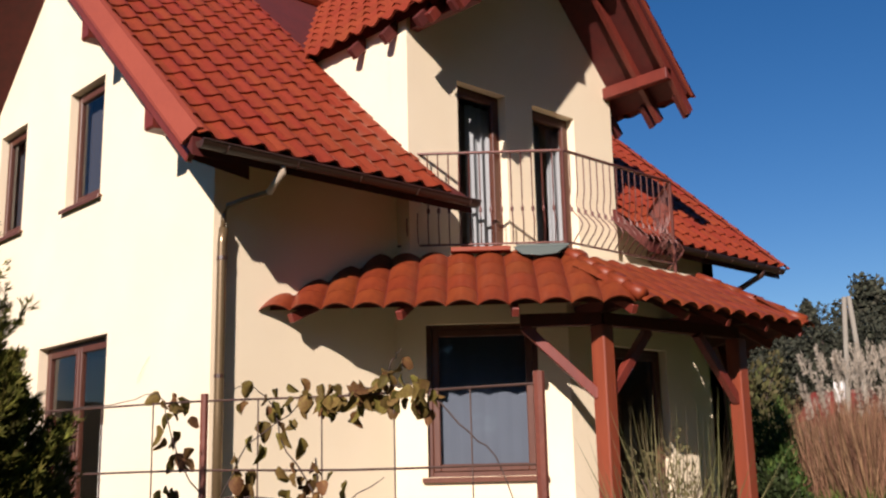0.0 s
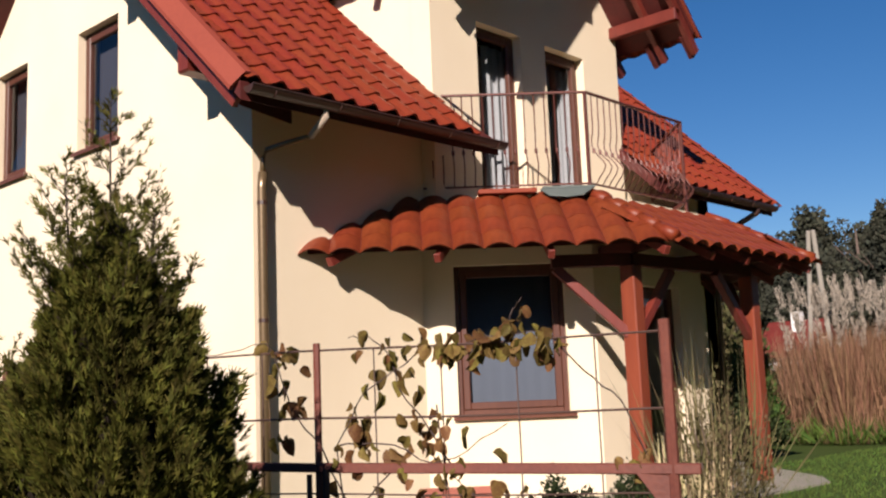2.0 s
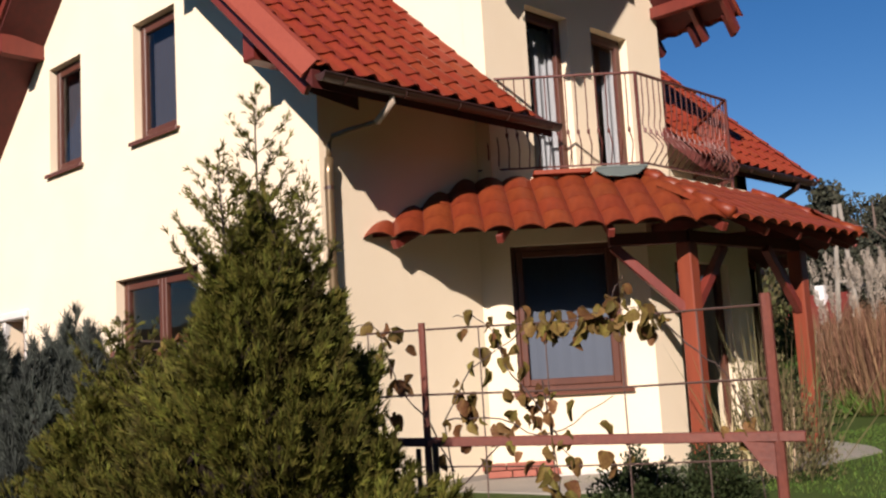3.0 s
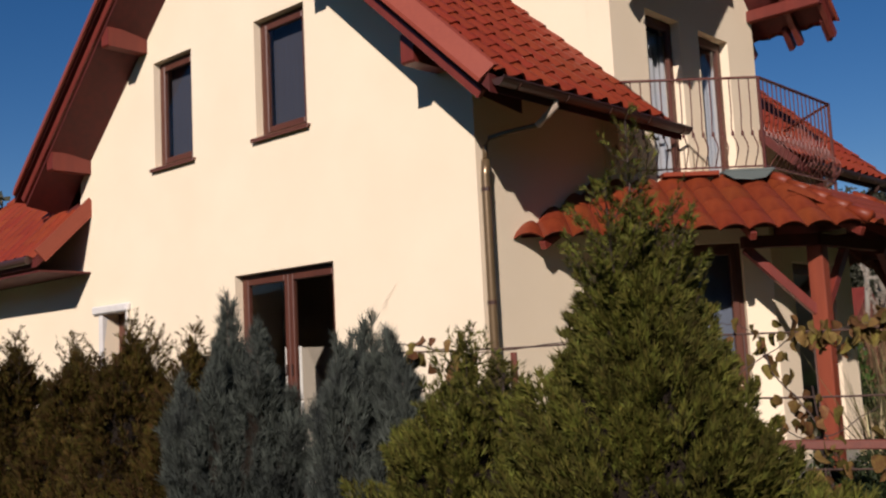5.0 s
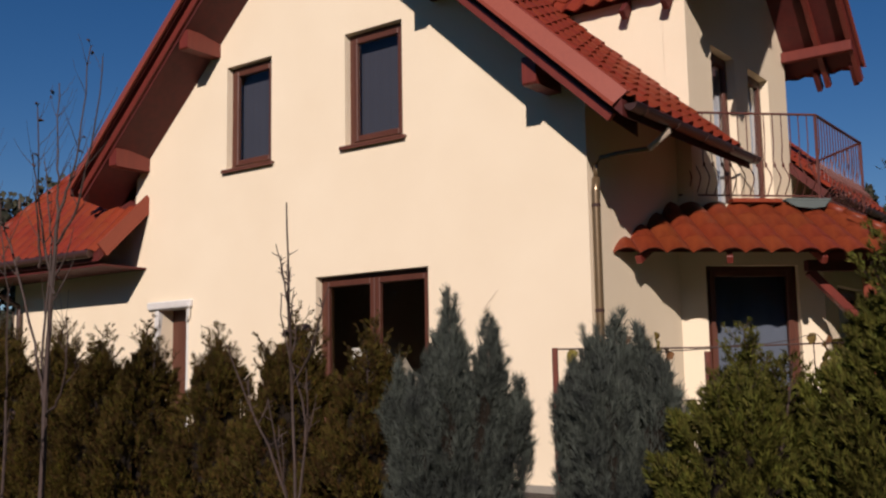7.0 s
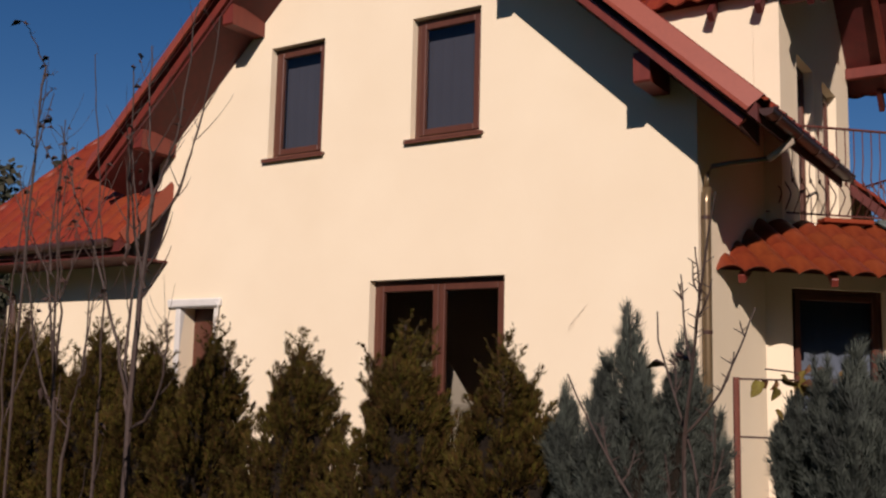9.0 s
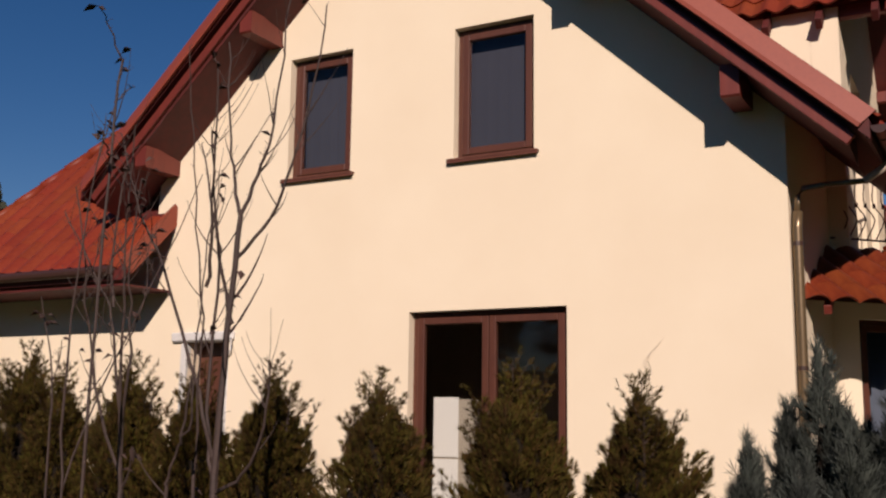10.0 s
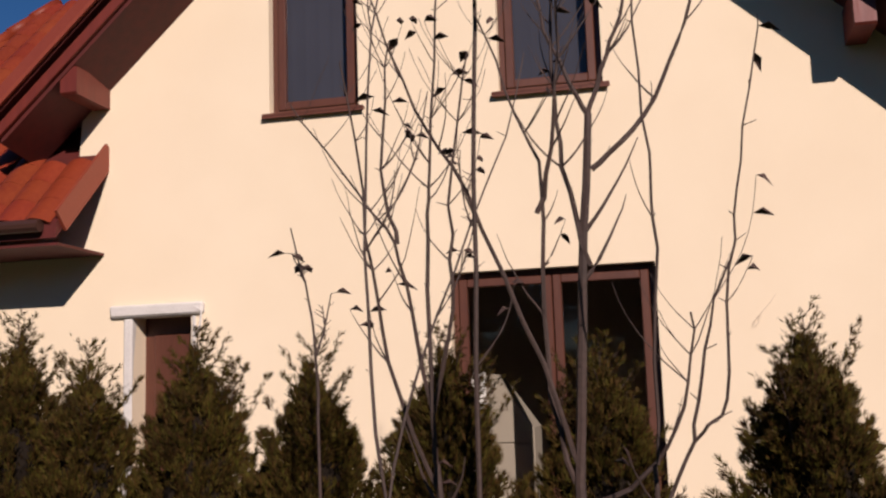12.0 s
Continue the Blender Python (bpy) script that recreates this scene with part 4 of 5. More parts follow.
for u0, w, s in ((3.42, 0.4, 1), (4.44, 0.3, 2), (4.9, 0.24, 3)):
    curtain(DM @ Matrix.Translation((u0, 0.225, 3.2)), w, 1.95, s, "white net curtain drawn behind the balcony door")
# bay net carries the sky's reflection in its colour
curtain(BM @ Matrix.Translation((fw0 + 0.06, 0.15, fz0 + 0.05)), fw1 - fw0 - 0.12, fz1 - fz0 - 0.1, 5, "net curtain in the bay window, blue-grey for reflected sky", VOILE, "", 0.12)
# attic nets are coloured near-black to stand for the unlit rooms
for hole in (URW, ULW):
    curtain(GM @ Matrix.Translation((hole[0] + 0.07, 0.24, hole[1] + 0.05)), hole[2] - hole[0] - 0.14, hole[3] - hole[1] - 0.1, 7, "net curtain behind the attic window, near-black for room shade", DIMNET, "attic curtains", 0.06)
# the diagonal shadow across the cabinet is built as its sloping beige side
cab = thing("cabinet", "white cabinet inside the terrace door, beige beyond a shadow edge", "cabinet")
bm = bmesh.new()
add_prism(bm, [(-4.11, 0.92, -0.05), (-3.34, 0.92, -0.05), (-3.34, 0.92, 0.95), (-3.7, 0.92, 1.46), (-4.11, 0.92, 1.46)], (0, 0.5, 0))
part("body", bm, INSIDE, cab)
for z0, z1 in ((0.0, 0.8), (0.82, 1.48)):
    bm = bmesh.new()
    add_box(bm, (-4.105, 0.9, z0), (-3.79, 0.919, z1), None, 0.004)
    part("door", bm, WHITE, cab)
bm = bmesh.new()
add_box(bm, (-3.74, 0.9, 0.0), (-3.36, 0.919, 0.8), None, 0.004)
part("door", bm, INSIDE, cab)
bm = bmesh.new()
add_prism(bm, [(-3.74, 0.9, 0.82), (-3.36, 0.9, 0.82), (-3.36, 0.9, 0.96), (-3.7, 0.9, 1.45), (-3.74, 0.9, 1.45)], (0, 0.019, 0))
part("door", bm, INSIDE, cab, "beige panel sloped along the diagonal shadow edge")


# ---- conifers ----
def conifer(name, x, y, top, width, mat, seed, branches, sprays, size, rise=0.8, spires=((0, 0, 1.0),), label="", group="", power=0.85, spire=0.0, slim=0.1, plume=0.26, fan=0.17, leaders=3, spread=0.42):
    """A trunk, and a crown of many flat sprays on upswept branchlets."""
    rng = np.random.default_rng(seed)
    z0 = ground_height(x, y)
    tree = thing(name, label, "conifer", group, at=(x, y, z0))
    height = top - z0
    bm = bmesh.new()
    for sx, sy, sh in spires:
        add_tube(bm, [(0, 0, -0.05), (sx * 0.5, sy * 0.5, height * 0.4 * sh), (sx, sy, height * 0.8 * sh), (sx, sy, height * 0.98 * sh)], [0.05, 0.035, 0.014, 0.003], 6)
    part("trunk", bm, BARK, tree)
    # solid dark cones stand in for the shade between the sprays
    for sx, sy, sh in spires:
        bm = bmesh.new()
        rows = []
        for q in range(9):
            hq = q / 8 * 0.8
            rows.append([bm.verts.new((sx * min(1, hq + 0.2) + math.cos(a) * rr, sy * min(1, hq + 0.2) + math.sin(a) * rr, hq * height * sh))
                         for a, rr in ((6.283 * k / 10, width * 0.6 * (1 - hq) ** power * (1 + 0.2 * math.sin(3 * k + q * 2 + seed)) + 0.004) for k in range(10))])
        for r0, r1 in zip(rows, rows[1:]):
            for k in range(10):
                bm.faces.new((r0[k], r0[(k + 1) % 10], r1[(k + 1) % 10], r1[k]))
        part("shade_core", bm, CORE, tree)
    P, D, L = [], [], []
    Z = np.array([0, 0, 1.0])
    for sx, sy, sh in spires:
        nb = int(branches / len(spires))
        H = height * sh
        h = np.concatenate([rng.beta(1.0, 1.25, nb - 16), np.linspace(0.78, 1.08, 16)])
        ang = rng.uniform(0, 2 * math.pi, nb)
        lump = 1 + 0.24 * np.sin(ang * 3 + seed + h * 9) + 0.14 * np.sin(ang * 5 - h * 23 + seed)
        reach = width * np.clip(1 - h, 0, 1) ** power * lump * rng.uniform(0.7, 1.08, nb) + 0.03
        reach *= np.clip(0.75 + h * 2.5, 0, 1)
        for k in range(nb):
            out = np.array([math.cos(ang[k]), math.sin(ang[k]), 0.0])
            zb = h[k] * H * 0.9
            ln = rng.uniform(0.7, 1.25) * plume * (1.05 - 0.45 * h[k])
            axis = unit(out * rng.uniform(0.5, 1.1) + Z * rise + rng.normal(0, 0.12, 3)) if h[k] < 0.9 else unit(Z + rng.normal(0, 0.1, 3))
            root = np.array([sx * min(1, zb / H + 0.2), sy * min(1, zb / H + 0.2), zb]) + out * reach[k] - axis * ln * 0.55
            flat = unit(np.cross(axis, rng.normal(0, 1, 3)))
            ns = sprays
            t = rng.uniform(0, 1, ns) ** 0.8
            wide = plume * fan * (1 - t) ** 0.7 * rng.normal(0, 1, ns)
            deep = plume * fan * 0.45 * (1 - t) ** 0.7 * rng.normal(0, 1, ns)
            thin = np.cross(axis, flat)
            P.append(root[None] + axis[None] * (ln * t)[:, None] + flat[None] * wide[:, None] + thin[None] * deep[:, None])
            D.append(unit(axis[None] + flat[None] * (wide / (plume * fan) * 0.42)[:, None] + thin[None] * (deep / (plume * fan) * 0.5)[:, None] + rng.normal(0, 0.16, (ns, 3))))
            L.append(rng.uniform(0.7, 1.2, ns) * size)
    for q in range(leaders if spire else 0):
        bm = bmesh.new()
        a0 = 2.4 * q + seed
        off = 0.0 if q == 0 else width * spread * rng.uniform(0.5, 1.0)
        ox, oy = off * math.cos(a0), off * math.sin(a0)
        hs = (spire - z0) * (1.0 if q == 0 else rng.uniform(0.76, 0.93))
        h0 = min(height * 0.72, hs * 0.75)
        add_tube(bm, [(ox * 0.4, oy * 0.4, height * 0.45), (ox * 0.8, oy * 0.8, h0), (ox, oy, hs * 0.93), (ox * 1.05, oy * 1.05, hs)], [0.014, 0.008, 0.004, 0.002], 5)
        nt = 22
        for k in range(nt):
            t = k / (nt - 1)
            zb = h0 + (hs - h0) * t
            a = k * 2.4 + rng.uniform(-0.8, 0.8)
            ln = (0.3 * (1 - t) + 0.07) * rng.uniform(0.45, 1.1) * min(1, (hs - h0) / 0.8 + 0.15)
            out = np.array([math.cos(a), math.sin(a), 0.0])
            foot = np.array([ox * (0.8 + 0.2 * t), oy * (0.8 + 0.2 * t), zb])
            up = rng.uniform(0.7, 1.5)
            pts = [foot + out * ln * s + Z * ln * up * (0.4 * s + 0.6 * s * s) for s in (0, 0.35, 0.7, 1.0)]
            add_tube(bm, [tuple(s) for s in pts], [0.003, 0.0024, 0.0017, 0.001], 4)
            n2 = max(10, int(ln * 300 * (1.1 - 0.6 * t)))
            s = rng.uniform(0.1, 1, n2)
            side = np.cross(out, Z)
            sgn = np.sign(rng.normal(0, 1, n2))[:, None]
            P.append(foot[None] + out[None] * (ln * s)[:, None] + Z[None] * (ln * up * (0.4 * s + 0.6 * s * s))[:, None] + rng.normal(0, 0.008, (n2, 3)))
            D.append(unit(out[None] * 0.5 + Z[None] * 0.8 + side[None] * sgn * 0.6 + rng.normal(0, 0.25, (n2, 3))))
            L.append(rng.uniform(0.5, 1.0, n2) * size)
        part("leader", bm, TWIG, tree)["kind"] = "stuff"
    P, D, L = np.concatenate(P), np.concatenate(D), np.concatenate(L)
    P[:, 2] = np.maximum(P[:, 2], 0.02)
    n = len(P)
    side = unit(np.cross(D, rng.normal(0, 1, (n, 3))))
    V, F = [], []
    off = 0
    for tilt, scale, start in ((0, 1.0, 0.0), (0.5, 0.62, 0.2), (-0.5, 0.62, 0.35)):
        d = unit(D + side * tilt)
        s = unit(side - D * tilt)
        v, f = leaf_arrays(P + D * (L * start)[:, None], d, s, L * scale, L * slim * scale)
        V.append(v)
        F.append(f + off)
        off += len(v)
    triangles("crown", np.concatenate(V).tolist(), np.concatenate(F).tolist(), mat, tree)
    return tree


HY = -2.95
hedge = [(-7.0, 1.6, 0.6), (-6.2, 1.72, 0.6), (-5.6, 1.5, 0.52), (-4.92, 1.58, 0.58), (-4.15, 1.46, 0.58), (-3.3, 1.5, 0.58), (-2.42, 1.42, 0.6), (-1.3, 1.5, 0.66), (-0.4, 1.38, 0.66)]
for k, (x, top, w) in enumerate(hedge):
    conifer("thuja", x, HY + 0.08 * math.sin(k * 2.3), top, w, HEDGE, 30 + k, 520, 40, 0.075, 1.5, label="bronzed green thuja in a hedge before the wall", group="thuja hedge", power=0.72, spire=top + 0.13, slim=0.065)
conifer("juniper", 0.79, -3.55, 1.6, 0.24, BLUE, 51, 1500, 40, 0.1, 2.2, ((0, 0, 1.0), (0.36, -0.04, 0.9), (-0.2, 0.1, 0.84), (0.14, -0.2, 0.8), (-0.38, -0.1, 0.72), (0.2, 0.2, 0.78), (-0.1, -0.26, 0.68), (0.46, 0.12, 0.66)), "blue-grey upright juniper with pointed tips", "junipers", 0.85, 0.0, 0.036, 0.34, 0.05)
conifer("juniper", 2.1, -3.56, 1.36, 0.27, BLUE, 52, 1200, 44, 0.1, 3.0, ((0, 0, 1.0), (0.16, 0.05, 0.95), (-0.18, 0.0, 0.94), (0.0, -0.2, 0.9), (0.32, -0.05, 0.84), (-0.34, 0.05, 0.82)), "dense blue-grey juniper with upright shoots", "junipers", 0.66, 0.0, 0.036, 0.34, 0.045)
conifer("thuja", 3.0, -3.75, 1.12, 0.68, THUJA, 53, 520, 56, 0.07, 1.3, label="low green thuja beside the tall one", group="thuja hedge", power=0.6, spire=1.3, slim=0.075, leaders=6)
conifer("thuja", 3.9, -3.6, 1.78, 0.9, THUJA, 54, 1150, 56, 0.07, 1.25, label="tall fresh green thuja with feathery top", group="thuja hedge", power=0.86, spire=2.2, slim=0.075, leaders=5, spread=0.22)


# ---- bare saplings ----
def sapling(name, x, y, seed, stems, label, leaves=10, fork=1.0, side=0.6, thick=1.0):
    """A thin trunk that forks into upright whips with short side twigs."""
    rng = random.Random(seed)
    z0 = ground_height(x, y)
    tree = thing(name, label, "sapling", "bare saplings", at=(x, y, z0))
    bm = bmesh.new()
    tips = []

    def shoot(p, d, length, r, twigs, level):
        n = 10
        pts, rad = [p.copy()], [r]
        q, dd = p.copy(), d.copy()
        bend = Vector((rng.gauss(0, 0.02), rng.gauss(0, 0.02), 0))
        for i in range(n):
            dd = (dd + bend + Vector((rng.gauss(0, 0.07), rng.gauss(0, 0.07), 0.06 if level > 1 else 0.16))).normalized()
            q = q + dd * (length / n)
            pts.append(q.copy())
            rad.append(r * (1 - 0.74 * (i + 1) / n) + 0.0013)
        add_tube(bm, pts, rad, 5)
        if level < 2 or rng.random() < 0.6:
            tips.append([(pts[-k], Vector((rng.gauss(0, 1), rng.gauss(0, 1), 0.1)).normalized()) for k in (1, 2, 3)])
        for k in range(twigs):
            i = min(n - 2, 1 + int((k + rng.random()) * (n - 2) / twigs))
            a = 2.4 * k + rng.uniform(-0.7, 0.7)
            out = Vector((math.cos(a), math.sin(a), 0))
            nd = (dd * 0.55 + out * side * rng.uniform(0.9, 1.6)).normalized()
            shoot(pts[i], nd, length * rng.uniform(0.26, 0.5) * (1.2 - i / n), rad[i] * 0.6, 2 if level > 1 else 0, level - 1)
        for i in range(2, n, 2):
            a = rng.uniform(0, 6.28)
            tip = pts[i] + Vector((math.cos(a), math.sin(a), 0.6)) * rng.uniform(0.015, 0.04)
            add_tube(bm, [pts[i], tip], [0.0022, 0.0012], 4)

    base = Vector((0, 0, fork - z0))
    add_tube(bm, [(0, 0, -0.05), (0.012, 0.0, (fork - z0) * 0.5), tuple(base)], [0.02 * thick, 0.016 * thick, 0.014 * thick], 7)
    for k, (lx, ly, t1, twigs) in enumerate(stems):
        low = base + Vector((0, 0, -(fork - z0) * 0.4 * rng.random() if k else 0))
        shoot(low, Vector((lx * 1.5, ly * 1.5, 1)).normalized(), t1 - fork, (0.0105 if k else 0.0135) * thick, max(2, twigs // 2), 2)
    part("branchwork", bm, TWIG, tree)["kind"] = "stuff"
    rng.shuffle(tips)
    for q, w in [pair for tip in tips for pair in tip][:leaves]:
        bl = bmesh.new()
        s = w.cross(Vector((0.2, 0.3, 1))).normalized()
        l = rng.uniform(0.045, 0.085)
        foot = w * l * 0.35
        vs = [bl.verts.new(q + foot + c) for c in (Vector((0, 0, 0)), w * l * 0.4 + s * l * 0.3, w * l + Vector((0, 0, -0.02)), w * l * 0.4 - s * l * 0.3, w * l * 0.45 + Vector((0, 0, 0.014)))]
        for i, j in ((0, 1), (1, 2), (2, 3), (3, 0)):
            bl.faces.new((vs[i], vs[j], vs[4]))
        add_tube(bl, [q, q + foot], 0.0015, 4)
        part("leaf", bl, DEADLEAF, tree)


def limbed_sapling(x, y, seed, limbs, label, leaves=10, thick=1.0, twigs=5):
    """A young tree whose limbs are given by a few bends (sideways, height); the first one is the trunk."""
    rng = random.Random(seed)
    z0 = ground_height(x, y)
    tree = thing("sapling", label, "sapling", "bare saplings", at=(x, y, z0))
    bm = bmesh.new()
    tips = []

    def smooth(bends, depth, steps):
        pts = []
        ctl = [bends[0]] + list(bends) + [bends[-1]]
        for k in range(len(ctl) - 3):
            p0, p1, p2, p3 = (Vector((c[0], 0, c[1] - z0)) for c in ctl[k:k + 4])
            for q in range(steps):
                t = q / steps
                pts.append(0.5 * (2 * p1 + (p2 - p0) * t + (2 * p0 - 5 * p1 + 4 * p2 - p3) * t * t + (3 * p1 - p0 - 3 * p2 + p3) * t ** 3))
        pts.append(Vector((bends[-1][0], 0, bends[-1][1] - z0)))
        for i, p in enumerate(pts):
            p.y = depth * i / len(pts)
            p += Vector((rng.gauss(0, 0.006), rng.gauss(0, 0.006), 0))
        return pts

    for k, bends in enumerate(limbs):
        pts = smooth(bends, 0.0 if k == 0 else rng.uniform(-0.22, 0.22), 4)
        r0 = 0.021 * thick if k == 0 else 0.0095 * thick
        n = len(pts)
        rad = [r0 * (1 - (0.45 if k == 0 else 0.8) * i / n) + 0.0012 for i in range(n)]
        add_tube(bm, pts, rad, 7 if k == 0 else 6)
        tips.append((pts[-1], pts[-2]))
        for j in range(twigs if k else 2):
            i = rng.randint(n // 3, n - 2)
            out = Vector((rng.choice((-1, 1)) * rng.uniform(0.5, 1), rng.gauss(0, 0.6), 0)).normalized()
            q, d = pts[i].copy(), (out * 0.8 + Vector((0, 0, 0.7))).normalized()
            ln = rng.uniform(0.16, 0.5)
            tw = [q.copy()]
            for _ in range(7):
                d = (d + Vector((rng.gauss(0, 0.06), rng.gauss(0, 0.06), 0.13))).normalized()
                q = q + d * ln / 7
                tw.append(q.copy())
            add_tube(bm, tw, [max(0.0013, rad[i] * 0.55 * (1 - 0.8 * m / 7)) for m in range(8)], 5)
            tips.append((tw[-1], tw[-3]))
        for i in range(2, n):
            if rng.random() < 0.6:
                w = Vector((rng.gauss(0, 1), rng.gauss(0, 1), 0.8)).normalized()
                add_tube(bm, [pts[i], pts[i] + w * rng.uniform(0.015, 0.05)], [0.0024, 0.0013], 4)
    part("branchwork", bm, TWIG, tree)["kind"] = "stuff"
    rng.shuffle(tips)
    for q in [p for pair in tips for p in pair][:leaves]:
        bl = bmesh.new()
        w = Vector((rng.gauss(0, 1), rng.gauss(0, 0.5), rng.uniform(-0.3, 0.3))).normalized()
        side = w.cross(Vector((0.2, 0.3, 1))).normalized()
        l = rng.uniform(0.05, 0.09)
        vs = [bl.verts.new(q + c) for c in (Vector((0, 0, 0)), w * l * 0.45 + side * l * 0.28, w * l + Vector((0, 0, -0.02)), w * l * 0.45 - side * l * 0.28, w * l * 0.5 + Vector((0, 0, 0.015)))]
        for i, j in ((0, 1), (1, 2), (2, 3), (3, 0)):
            bl.faces.new((vs[i], vs[j], vs[4]))
        part("leaf", bl, DEADLEAF, tree)


limbed_sapling(-2.39, -4.69, 3, [
    [(0.0, -0.5), (0.0, 0.9), (0.06, 1.7), (0.11, 2.41)],
    [(0.11, 2.41), (0.02, 2.62), (-0.09, 2.93), (-0.18, 3.6)],
    [(0.11, 2.41), (0.19, 2.67), (0.28, 2.95), (0.34, 3.8)],
    [(0.11, 2.17), (0.29, 2.32), (0.46, 2.6), (0.58, 2.95), (0.72, 3.6)],
    [(0.08, 1.77), (0.0, 2.18), (-0.02, 2.6), (0.02, 3.3)],
    [(0.0, 0.8), (0.25, 0.92), (0.42, 1.19), (0.47, 1.55)],
    [(0.0, 0.95), (-0.13, 1.38), (-0.41, 2.1), (-0.61, 2.47), (-0.8, 3.0)],
    [(-0.02, 0.9), (-0.12, 1.4), (-0.11, 2.14), (-0.21, 2.46), (-0.37, 2.95)],
    [(-0.11, 2.0), (-0.02, 2.37), (0.02, 2.9)]], "slim bare sapling with thin grey twigs", 14, 1.2, 8)
limbed_sapling(-2.93, -4.9, 8, [
    [(0.05, -0.5), (0.03, 0.5), (0.0, 1.0)],
    [(0.0, 1.0), (-0.06, 1.49), (-0.14, 1.88), (-0.28, 2.08), (-0.58, 2.5)],
    [(0.0, 1.0), (0.0, 1.88), (0.04, 2.18), (0.1, 2.95)],
    [(0.0, 0.9), (-0.16, 1.4), (-0.22, 1.9), (-0.3, 2.6)],
    [(0.0, 1.2), (0.1, 1.6), (0.12, 2.0), (0.22, 2.6)],
    [(-0.14, 1.88), (-0.2, 2.2), (-0.17, 2.75)]], "slim bare sapling with upright whips and dry leaves", 30, 0.95, 10)
limbed_sapling(-2.04, -5.45, 12, [
    [(-0.03, -0.6), (-0.02, 0.5), (0.0, 0.9)],
    [(0.0, 0.9), (0.1, 1.09), (0.2, 1.22), (0.24, 1.63), (0.29, 1.97), (0.38, 2.4)],
    [(0.1, 1.09), (0.15, 1.38), (0.24, 1.66)]], "slim bare whip bent up from its fork", 8, 0.6, 1)
limbed_sapling(-2.09, -5.2, 23, [
    [(0.02, -0.6), (0.0, 0.5), (0.02, 1.0)],
    [(0.02, 1.0), (0.06, 1.75), (0.05, 2.08), (0.02, 2.7), (0.0, 3.2)]], "single straight bare whip", 2, 0.6, 1)
sapling("sapling", -3.36, -5.05, 17, ((0.0, 0.05, 1.95, 4),), "single bare whip with a few dry leaves", 7, 1.2, 0.3, 0.45)
sapling("sapling", -3.05, -5.2, 21, ((-0.07, 0.0, 3.2, 4), (0.03, 0.05, 2.9, 3)), "tall bare whips with clinging dry leaves", 16, 0.9, 0.35, 0.5)
sapling("sapling", 2.2, -6.5, 15, ((-0.02, 0.0, 1.75, 6), (0.3, 0.1, 1.6, 4), (-0.3, 0.0, 1.5, 3)), "slim bare sapling with budded twigs", 3, 0.7, 0.4, 0.45)
limbed_sapling(-2.66, -5.41, 19, [
    [(0.0, -0.6), (0.0, 1.0), (0.03, 2.3), (0.08, 3.2)],
    [(0.08, 3.2), (0.08, 3.35), (0.09, 3.45)],
    [(0.06, 2.95), (0.1, 3.02), (0.13, 3.05)],
    [(0.06, 2.8), (0.02, 2.86), (-0.01, 2.88)],
    [(0.07, 3.1), (0.03, 3.16), (0.01, 3.18)],
    [(0.05, 2.65), (0.09, 2.7), (0.12, 2.71)]], "single tall whip with dry leaves at its tip", 11, 0.45, 0)


# ---- vine trellis ----
trellis = thing("trellis", "faded red pipe trellis strung with rusty wires", "trellis")
TA, TB = Vector((3.18, -1.92, 0)), Vector((4.95, -1.1, 0))
TC = TA + (TA - TB) * 0.55
TD = TC + (TC - TB) * 0.36
for p, top in ((TA, 1.28), (TB, 1.3), (TC, 1.2), (TD, 1.25)):
    bm = bmesh.new()
    add_tube(bm, [(p.x, p.y, ground_height(p.x, p.y) - 0.05), (p.x, p.y, top)], 0.03 if p is TB else 0.022, 8)
    part("post", bm, FENCE, trellis)
bm = bmesh.new()
add_beam(bm, TA + Vector((0, 0, 0.585)), TB + (TB - TA) * 0.07 + Vector((0, 0, 0.545)), 0.055, 0.055)
add_beam(bm, TC + Vector((0, 0, 0.62)), TA + Vector((0, 0, 0.585)), 0.05, 0.05)
part("lower_rail", bm, FENCE, trellis)
bm = bmesh.new()
add_prism(bm, [TB + Vector((-0.16, -0.09, 0.53)), TB + Vector((0.0, 0.0, 0.53)), TB + Vector((0.0, 0.0, 0.33)), TB + Vector((-0.06, -0.03, 0.36))], (0.006, -0.012, 0))
part("gusset", bm, FENCE, trellis, "red steel gusset plate")
for za, zb_ in ((1.24, 1.24), (0.87, 0.85), (0.46, 0.43)):
    bm = bmesh.new()
    pts = []
    for k in range(13):
        t = k / 12
        p = TD.lerp(TB, t)
        pts.append((p.x, p.y, za + (zb_ - za) * t - 0.012 * math.sin(math.pi * t * 2) ** 2))
    add_tube(bm, pts, 0.0065 if za > 0.5 else 0.005, 5)
    part("wire", bm, WIRE, trellis)
for t in (0.12, 0.24, 0.47, 0.6, 0.74, 0.88):
    p = TC.lerp(TB, t)
    bm = bmesh.new()
    add_tube(bm, [(p.x, p.y, ground_height(p.x, p.y)), (p.x + 0.005, p.y, 0.6), (p.x, p.y, 1.24)], 0.0045, 5)
    part("tie_wire", bm, WIRE, trellis)
bm = bmesh.new()
add_tube(bm, [(TA.x + 0.06, TA.y, 0.58), (TA.x + 0.05, TA.y, -0.3)], 0.02, 6)
add_tube(bm, [(TA.x - 0.05, TA.y - 0.03, 0.55), (TA.x - 0.05, TA.y - 0.03, -0.3)], 0.016, 6)
part("stake", bm, WIRE, trellis)

vine = thing("grape_vine", "autumn grape vine with curled yellow-brown leaves on wires", "vine")
rng = random.Random(77)
